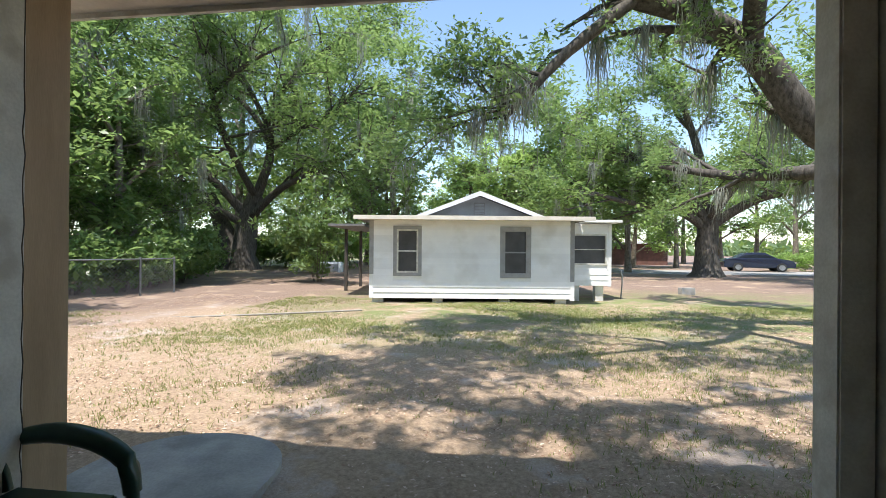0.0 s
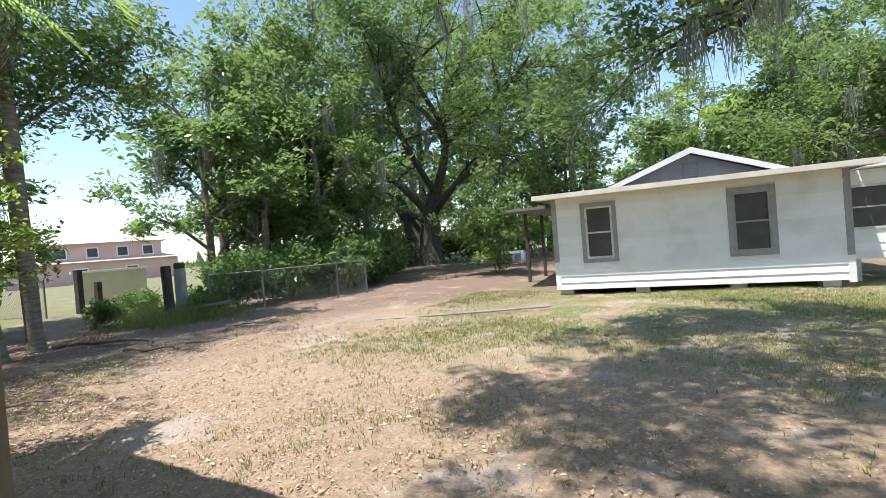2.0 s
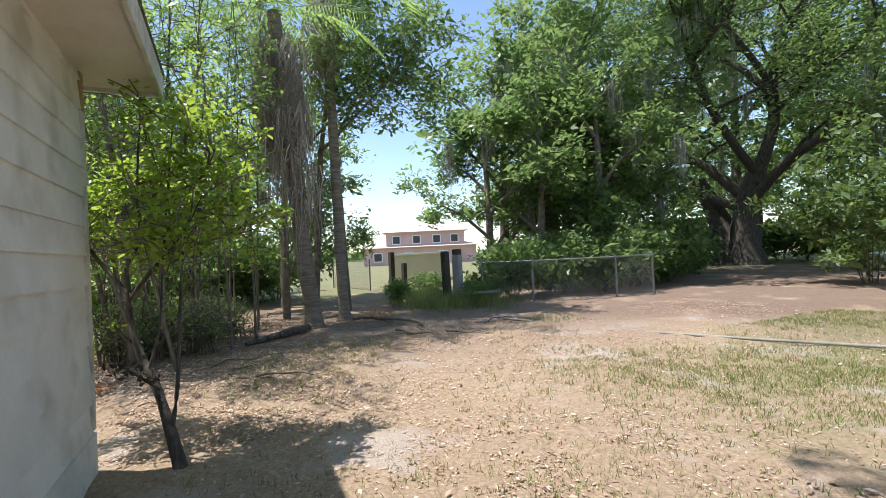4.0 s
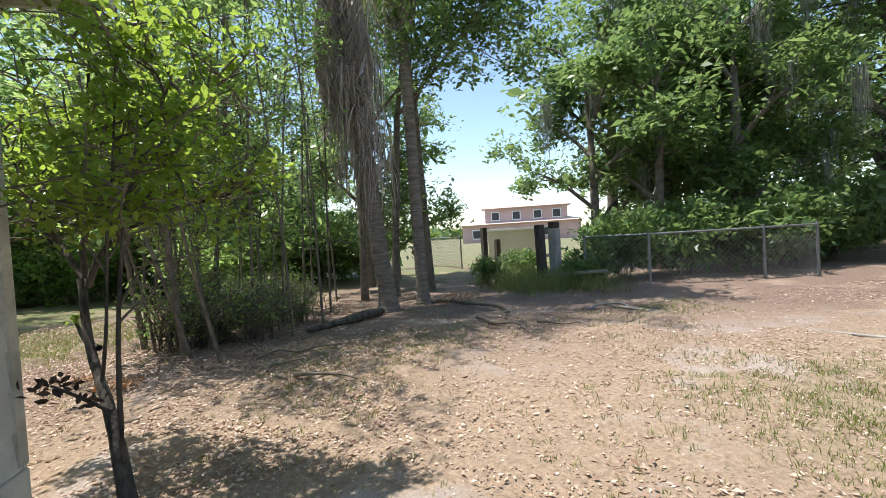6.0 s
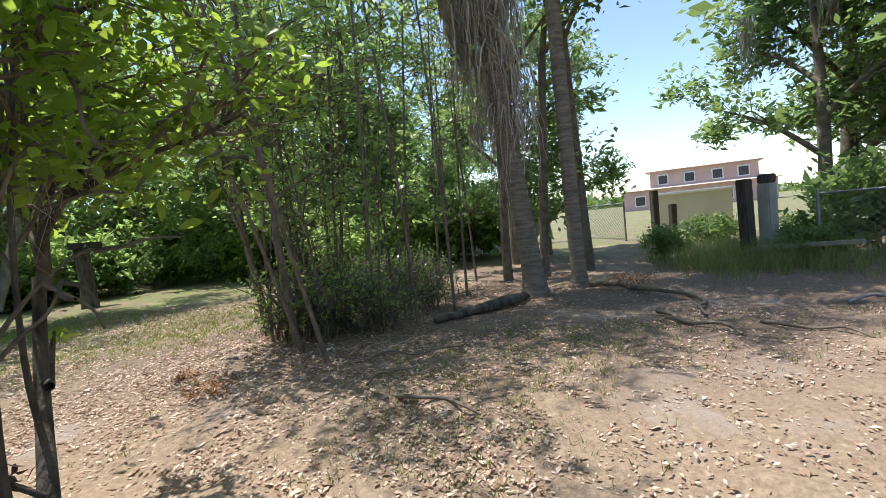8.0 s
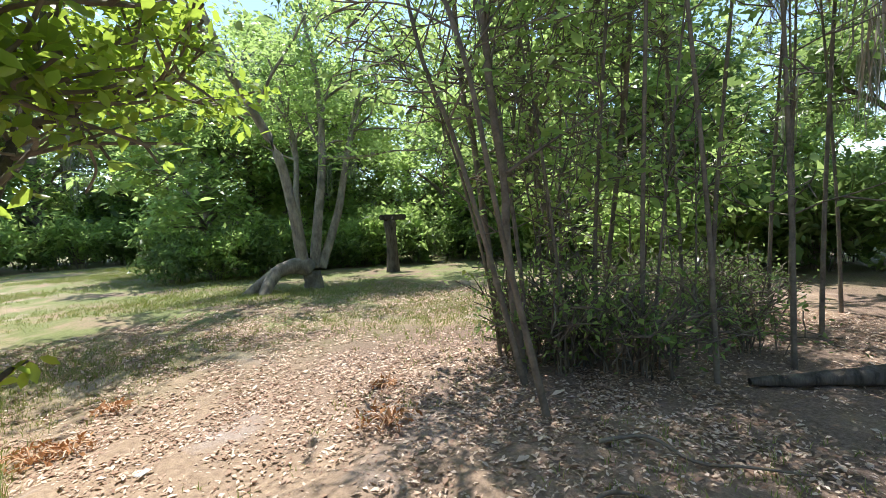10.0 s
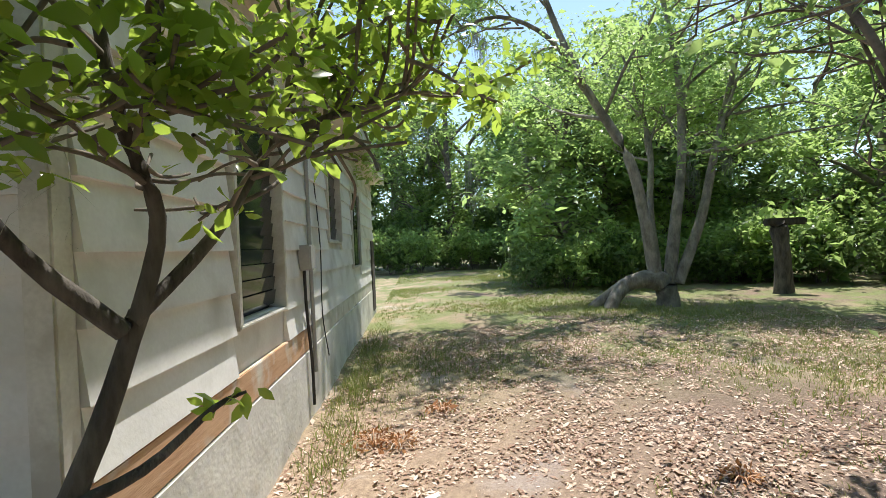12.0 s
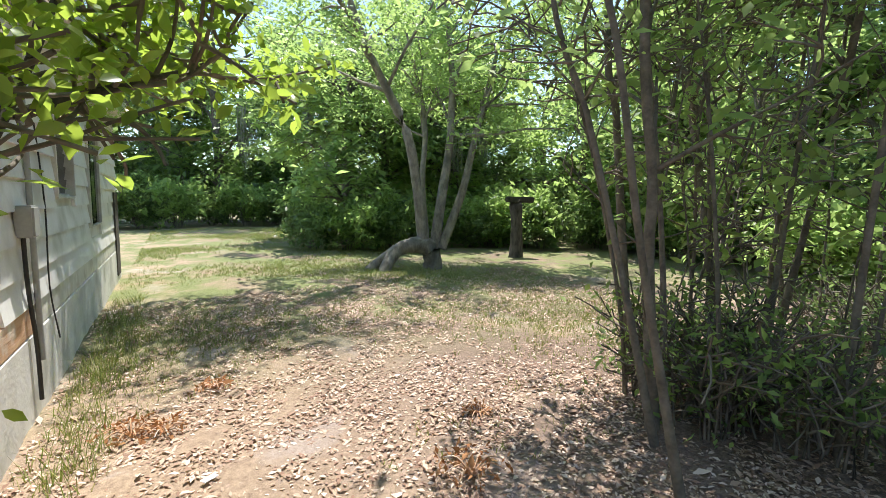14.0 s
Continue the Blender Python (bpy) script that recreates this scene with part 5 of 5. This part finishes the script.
# ---- shrub at the house corner ----
sh = thing("shrub_tree", "small crooked shrub tree with glossy green leaves", "shrub", pose(0, 0, 0))
main_stem = [(-5.20, 2.42, -0.05, 0.05), (-5.38, 2.28, 0.48, 0.032), (-5.56, 2.12, 0.87, 0.025), (-5.67, 2.05, 1.24, 0.022)]
part("trunk", tubes("trunk", [main_stem], BARK, 12, 0.04), BARK, sh)
arms = [[(-5.67, 2.08, 1.22, 0.019), (-5.78, 1.93, 1.40, 0.017), (-5.86, 1.78, 1.62, 0.014), (-5.95, 1.62, 1.95, 0.010), (-6.05, 1.45, 2.4, 0.005)],
        [(-5.68, 2.07, 1.23, 0.02), (-5.72, 2.05, 1.45, 0.018), (-5.70, 2.15, 1.68, 0.014), (-5.66, 2.15, 2.1, 0.01), (-5.72, 2.2, 2.9, 0.005)],
        [(-5.66, 2.09, 1.2, 0.022), (-5.56, 2.2, 1.36, 0.018), (-5.55, 2.32, 1.5, 0.014), (-5.6, 2.5, 1.75, 0.008)],
        [(-5.46, 2.21, 0.66, 0.012), (-5.36, 2.30, 1.0, 0.009), (-5.36, 2.34, 1.5, 0.008), (-5.42, 2.38, 2.0, 0.007), (-5.4, 2.45, 2.7, 0.004)],
        [(-5.53, 2.18, 0.85, 0.018), (-5.66, 2.05, 0.88, 0.014), (-5.78, 1.95, 0.98, 0.009), (-5.84, 1.9, 1.0, 0.004)],
        [(-5.9, 1.75, 1.68, 0.016), (-6.05, 1.75, 1.75, 0.012), (-6.3, 1.55, 1.9, 0.006)],
        [(-5.72, 2.1, 1.6, 0.014), (-5.82, 2.2, 1.9, 0.010), (-5.85, 2.3, 2.3, 0.006)],
        [(-5.55, 2.32, 1.5, 0.013), (-5.58, 2.6, 1.62, 0.011), (-5.6, 2.84, 1.68, 0.008), (-5.57, 3.03, 1.73, 0.004)],
        [(-5.66, 2.15, 2.1, 0.011), (-5.62, 2.5, 2.2, 0.009), (-5.58, 2.85, 2.35, 0.007), (-5.57, 3.04, 2.43, 0.004)],
        [(-5.42, 2.38, 2.0, 0.009), (-5.38, 2.6, 2.1, 0.008), (-5.32, 2.75, 2.4, 0.004)],
        [(-5.36, 2.34, 1.5, 0.009), (-5.26, 2.5, 1.7, 0.007), (-5.2, 2.62, 1.95, 0.004)],
        [(-5.40, 2.30, 0.5, 0.012), (-5.32, 2.2, 0.62, 0.010), (-5.22, 2.1, 0.74, 0.006)],
        [(-5.30, 2.36, 0.25, 0.018), (-5.16, 2.42, 0.6, 0.014), (-5.16, 2.45, 1.1, 0.011), (-5.25, 2.5, 1.8, 0.005)]]
for p in arms:
    part("branch", tubes("branch", [p], BARK, 8, 0.03), BARK, sh)
tw = [q for p in (arms[0], arms[1], arms[3], arms[5], arms[6]) for q in sprout(p, 15, 0.42, 0.30, 0.3)]
tw += [q for q in sprout(arms[12], 6, 0.35, 0.2, 0.5)] + [q for q in sprout(arms[2], 4, 0.3, 0.2, 0.3)] + [q for k in (7, 8, 9, 10) for q in sprout(arms[k], 9, 0.3, 0.2, 0.3)]
tw2 = [q for p in tw for q in sprout(p, 2, 0.22, 0.1, 0.3)]
tagged(part("twig_spray", tubes("twig_spray", tw + tw2, THINBARK, 5), THINBARK, sh), kind="stuff")
tips = [q[-1] for q in tw + tw2] + [q[-2] for q in tw2] + [q[-2] for q in tw]
hi = [t for t in tips if t[2] > 1.45 and math.hypot(t[0] + 6.28, t[1] - 3.1) > 0.62 and t[1] < 3.3 and not (t[1] < 2.05 and t[2] < 1.7)]
part("foliage", leaves("foliage", blob_points(hi, 6800, 0.11, 0.9), 0.052, SHRUBLEAF, 0.5, BROAD, 0.25), SHRUBLEAF, sh)
part("low_leaves", leaves("low_leaves", blob_points([arms[4][-1], arms[4][-2], (-5.85, 2.0, 1.45, 0)], 24, 0.055), 0.055, SHRUBLEAF, 0.2, BROAD, 0.2), SHRUBLEAF, sh, "dark glossy low leaves")
part("low_leaves", leaves("low_leaves", blob_points([arms[11][-1], arms[11][-2]], 46, 0.09), 0.055, DEADSHRUB, 0.2, BROAD, 0.2), DEADSHRUB, sh, "withered dark brown leaves")
part("moss", moss_mesh("moss", [(-5.5, 2.3, 1.7), (-5.45, 2.35, 1.5), (-5.42, 2.4, 1.6)], 24, 0.3, MOSS, 0.0016), MOSS, sh, "wisps of grey moss")

# ---- background woods ----
def wood_tree(name, label, height, width, n, size, mat, moss=0):
    k = 7
    tr = [[(0, 0, -0.2, 0.26), (0.1, 0, height * 0.2, 0.18), (0.2, 0.1, height * 0.5, 0.13), (0.1, 0.2, height * 0.75, 0.07)]]
    lb = []
    for i in range(k):
        a = i * 2.4 + rng.random()
        z = height * (0.14 + 0.1 * i)
        w = width * (1.0 - 0.06 * i)
        lb.append([(0.1, 0.05, z, 0.09), (w * 0.5 * math.cos(a), w * 0.5 * math.sin(a), z + height * 0.1, 0.06), (w * math.cos(a), w * math.sin(a), z + height * 0.16, 0.02)])
    return tree(name, label, tr, lb, mat, n, size, width * 0.26, bark=THINBARK, twigs=7, twig_len=width * 0.55, sub=2, sides=6, group="woods", moss=moss, moss_len=1.6)


protos = [wood_tree("woodland_tree", "leafy woodland tree at the yard edge", 10, 2.6, 6500, 0.23, OAKLEAF),
          wood_tree("woodland_tree", "leafy bright green woodland tree", 8, 2.4, 6500, 0.22, BRIGHTLEAF),
          wood_tree("woodland_tree", "mossy woodland tree with green leaves", 11, 2.8, 6500, 0.24, OAKLEAF, moss=40)]
bushes = [low_bush("shrub", 0, 0, 1.5, 1.9, 3400, OAKLEAF, 0.19, "dense dark green shrub under the trees", 16),
          low_bush("shrub", 0, 0, 1.4, 2.2, 3400, BRIGHTLEAF, 0.18, "dense green shrub under the trees", 16)]


def stand(ob, x, y, s, used):
    m = pose(x, y, lie(x, y, -0.05), 0, 0, 360 * rng.random())
    sc = s * (0.85 + 0.3 * rng.random())
    if ob.name not in used:
        used.add(ob.name)
        ob.matrix_basis = m
        c = ob
    else:
        c = copy_thing(ob, m)
    c.scale = (sc, sc, sc * (0.9 + 0.25 * rng.random()))


used = set()
spots = []
# west and south-west edge beyond the lawn
for i in range(15):
    spots.append((-17.5 - 6 * rng.random(), -22 + i * 1.45 + rng.normal(0, 0.5), 0.95, (1, 0, 1)[i % 3]))
for i in range(12):
    spots.append((-16 + i * 1.7 + rng.normal(0, 0.5), -24.5 - 7 * rng.random(), 1.25, (1, 2, 1)[i % 3]))
for i in range(6):
    spots.append((-11 - 1.1 * i + rng.normal(0, 0.3), -11.5 - 2.2 * rng.random() + i * 0.3, 0.85, (1, 1, 2)[i % 3]))
spots += [(-16.8, 5.2, 0.55, 0), (-15.4, 4.3, 0.55, 2)]
# west edge behind the thicket
for i in range(5):
    spots.append((-21 - 3 * rng.random(), -1.2 + i * 1.0, 0.6, i % 3))
for i in range(4):
    spots.append((-16.5 - 3 * rng.random(), -3.6 + i * 1.9, 0.55, (1, 1, 2)[i % 3]))
# north-west behind the fence
for x, y, s, k in ((-13.7, 12.2, 0.85, 0), (-13.4, 14.5, 0.9, 2), (-16.0, 18.0, 1.0, 2), (-20, 19, 1.2, 0), (-26, 33, 1.6, 0), (-21, 35, 1.7, 2), (-14, 36, 1.6, 0), (-8, 35, 1.5, 2), (-11, 38, 1.6, 0), (-15, 16.5, 0.85, 0), (-18.2, 20, 0.9, 1), (-22, 23, 1.1, 2), (-14.9, 11.0, 0.82, 0), (-17, 13.0, 0.9, 2), (-15, 13.6, 0.7, 0), (-18, 16.6, 0.9, 2)):
    spots.append((x, y, s, k))
for i in range(17):
    spots.append((-30 + i * 2.9 + rng.normal(0, 0.8), 42 + 6 * rng.random(), 1.1, (1, 2, 1)[i % 3]))
for i in range(6):
    spots.append((-2 + i * 2.2, 33 + 3 * rng.random(), 1.15, (1, 2)[i % 2]))
for i in range(7):
    spots.append((27 + i * 3.2, 42 - i * 2 + 4 * rng.random(), 1.2, i % 3))
for i in range(6):
    spots.append((9 + i * 4.5, 58 + 4 * rng.random(), 1.4, (1, 0)[i % 2]))
for x, y, s, k in spots:
    stand(protos[k], x, y, s, used)
low = []
for i in range(16):
    low.append((-15.6 - 1.5 * rng.random() + 0.1 * i, -13 + i * 0.75 + rng.normal(0, 0.2) if i < 9 else -22 + i * 0.6, 0.8, i % 2))
for i in range(9):
    low.append((-14 + i * 1.5, -21.5 - 1.5 * rng.random(), 0.9, i % 2))
for i in range(8):
    low.append((-9.6 - 0.75 * i, -8.9 - 0.9 * rng.random() + 0.12 * i, 0.62, i % 2))
for x, y, s in ((-12.4, 10.2, 0.7), (-12, 11.6, 0.8), (-11.8, 13, 0.8), (-12, 14.6, 0.9), (-12.4, 16.5, 1), (-14, 18.5, 0.9), (-14.4, 20.6, 0.8), (-13.0, 15.6, 1.0), (-18.5, 24, 1.2), (-20, 26, 1.2), (-22, 28, 1.3), (-15, 32.5, 1.2), (-17.5, 33, 1.3), (-19, 30, 1.2), (-21, 27, 1.2), (-13.5, 30.5, 1), (-11, 31.5, 1), (-8, 32, 1.1), (-5, 33, 1.1), (-12.6, 9.2, 0.42), (-11.7, 8.6, 0.3), (-13.6, 7.2, 0.35), (-14.3, 8.4, 0.4), (-10.2, 24.5, 0.6)):
    low.append((x, y, s, 0 if x < -11 else 1))
for i in range(9):
    low.append((22 + 2 * i, 38.8 + rng.random() - 0.4 * i, 0.75, 1))
for i in range(7):
    low.append((-17.6 - rng.random(), -6.8 + i * 0.95, 0.7, i % 2))
for i in range(15):
    low.append((-27 + i * 1.6, -27 + rng.normal(0, 0.6), 1.5, i % 2))
for i in range(15):
    low.append((-25 + rng.normal(0, 0.6), -24 + i * 1.6, 1.5, i % 2))
low += [(-17.0, 3.0, 0.9, 0), (-18.2, 4.3, 0.8, 1), (-16.4, 1.6, 0.9, 1), (-19.5, 3.4, 1.0, 0), (-15.2, 0.4, 0.7, 1), (-18.6, 2.2, 1.0, 0)]
for x, y, s, k in low:
    stand(bushes[k], x, y, s, used)
low_bush("pale_bush", -7.6, 18.6, 1.5, 3.4, 6500, PALELEAF, 0.16, "pale green leafy bush by the bungalow porch", 14)

# distant tree line beyond the field, all round
n = 26000
ang = rng.random(n) * 6.283
rad = 170 + 40 * rng.random(n)
hh = (3.2 + 2.0 * np.sin(ang * 9) + 1.6 * np.sin(ang * 23 + 1)) * rng.random(n) ** 0.7
back = new("far_trees", leaves("far_trees", np.stack([rad * np.cos(ang), rad * np.sin(ang), hh], -1), 2.6, PALELEAF, 0.2))
tagged(back, "hazy distant line of trees beyond the field", "trees", kind="stuff")


# ---- litter and grass ----
def region(n, x0, x1, y0, y1, keep):
    p = np.stack([x0 + (x1 - x0) * rng.random(n), y0 + (y1 - y0) * rng.random(n)], -1)
    inside = (p[:, 0] > WX - 0.06) & (p[:, 1] < FY + 0.06)
    slab_in = (p[:, 0] > -2.95) & (p[:, 0] < -1.15) & (p[:, 1] < 3.3)
    house = (p[:, 0] * 0.993 + p[:, 1] * 0.12 > -2.06) & (p[:, 0] * 0.993 + p[:, 1] * 0.12 < 3.66) & (-0.12 * p[:, 0] + 0.993 * p[:, 1] > 12.75)
    p = p[~inside & ~slab_in & ~house]
    return p[keep(p[:, 0], p[:, 1]) > rng.random(len(p))]


def clumpy(x, y, f, ph=0.0):
    return np.clip(0.5 + 0.35 * np.sin(f * x + 1.3 * np.sin(0.7 * f * y + ph)) + 0.35 * np.sin(1.3 * f * y + 1.7 * np.sin(0.6 * f * x) + ph), 0, 1)


def on_ground(p, lift=0.012):
    return np.column_stack([p, ground_height(p[:, 0], p[:, 1]) + lift + 0.012 * rng.random(len(p))])


p = region(200000, -12.5, -5.4, -4, 6.5, lambda x, y: (0.25 + 0.75 * clumpy(x, y, 1.4)) * np.clip((5.0 - y) / 2.5, 0.2, 1))
tagged(new("leaf_litter", leaves("leaf_litter", on_ground(p, 0.0), 0.033, DRYLEAF, 0.72, spread=0.3)), "dry brown fallen leaves west of the house", "leaves", kind="stuff")
p = region(130000, -9, 7, 1.9, 13, lambda x, y: 0.3 + 0.7 * clumpy(x, y, 1.1, 2))
tagged(new("leaf_litter", leaves("leaf_litter", on_ground(p, 0.0), 0.029, DRYLEAF, 0.74, spread=0.3)), "dry tan leaves scattered over the yard", "leaves", kind="stuff")


def blades(name, p, height, label, per=5):
    c = np.repeat(on_ground(p, -0.01), per, 0)
    n = len(c)
    c[:, :2] += rng.normal(0, 0.025, (n, 2))
    a = rng.random(n) * 6.28
    side = np.stack([np.cos(a), np.sin(a), 0 * a], -1) * 0.003
    lean = rng.normal(0, 0.5, (n, 3)) * np.array([1, 1, 0])
    h = (height * (0.4 + rng.random(n)))[:, None]
    tip = c + h * (np.array([0, 0, 1.0]) + lean)
    mid = c + 0.5 * h * (np.array([0, 0, 1.15]) + 0.6 * lean)
    v = np.stack([c - side, c + side, mid + side * 0.8, mid - side * 0.8, tip + side * 0.15, tip - side * 0.15], 1).reshape(-1, 3)
    q = np.array([[0, 1, 2, 3], [3, 2, 4, 5]])
    f = (q[None] + (np.arange(n) * 6)[:, None, None]).reshape(-1, 4)
    tagged(new(name, raw_mesh(name, v, f, GRASS)), label, "grass", kind="stuff")


blades("yard_grass", region(46000, -6, 9, 4.6, 13.2, lambda x, y: clumpy(x, y, 0.9) ** 2 * np.clip((y - 4) / 5, 0.08, 1)), 0.05, "patchy yard grass between the houses")
blades("dry_grass", region(24000, -9, 3, 2.4, 9, lambda x, y: clumpy(x, y, 1.3, 1) ** 2 * 0.5), 0.042, "sparse dry straw grass")
blades("lawn_grass", region(52000, -12.5, -5.5, -20, 1.5, lambda x, y: clumpy(x, y, 1.1, 3) ** 1.5 * np.clip((2.0 - y) / 3, 0.1, 1)), 0.05, "patchy grass behind the house")
blades("weeds", region(7000, -14.5, -10.2, 6.4, 10.0, lambda x, y: np.exp(-((x + 12.2) / 1.1) ** 2 - ((y - 8.1) / 0.8) ** 2) * (0.3 + clumpy(x, y, 3))), 0.36, "tall green weeds round the gate post", 7)
blades("wall_weeds", region(700, -5.85, -5.5, -4.5, 1.2, lambda x, y: clumpy(x, y, 3) * 0.6), 0.12, "weeds along the foundation", 4)

for x, y, s in ((-5.95, -0.05, 0.13), (-6.12, 0.02, 0.1), (-7.5, 1.42, 0.14), (-6.45, -0.55, 0.09), (-10.6, 5.6, 0.3), (-7.9, 0.9, 0.08)):
    b = thing("dead_fern", "clump of rust-coloured dead fern fronds", "dead plant", pose(x, y, lie(x, y, -0.01)), "dead ferns")
    st = [[(0, 0, 0, 0.006), (s * 0.6 * math.cos(a), s * 0.6 * math.sin(a), s * 0.6, 0.005), (s * 1.2 * math.cos(a), s * 1.2 * math.sin(a), s * 0.45, 0.003)] for a in np.linspace(0, 6, 11)]
    tagged(part("stalk_tuft", tubes("stalk_tuft", st, BAREWOOD, 4), BAREWOOD, b), kind="stuff")
    part("fronds", leaves("fronds", blob_points([q[i] for q in st for i in (1, 2)], int(900 * s), s * 0.3), 0.035, RUSTLEAF, 0.2), RUSTLEAF, b)
chip = part("paper_scrap", boxes((-0.04, 0.04, -0.022, 0.022, 0.0, 0.006), bevel=0.003), SIDING_FAR)
chip.matrix_basis = pose(-6.33, 0.76, lie(-6.33, 0.76, 0.02), 4, 0, 30)
tagged(chip, "small white paper scrap on the leaves", "scrap")
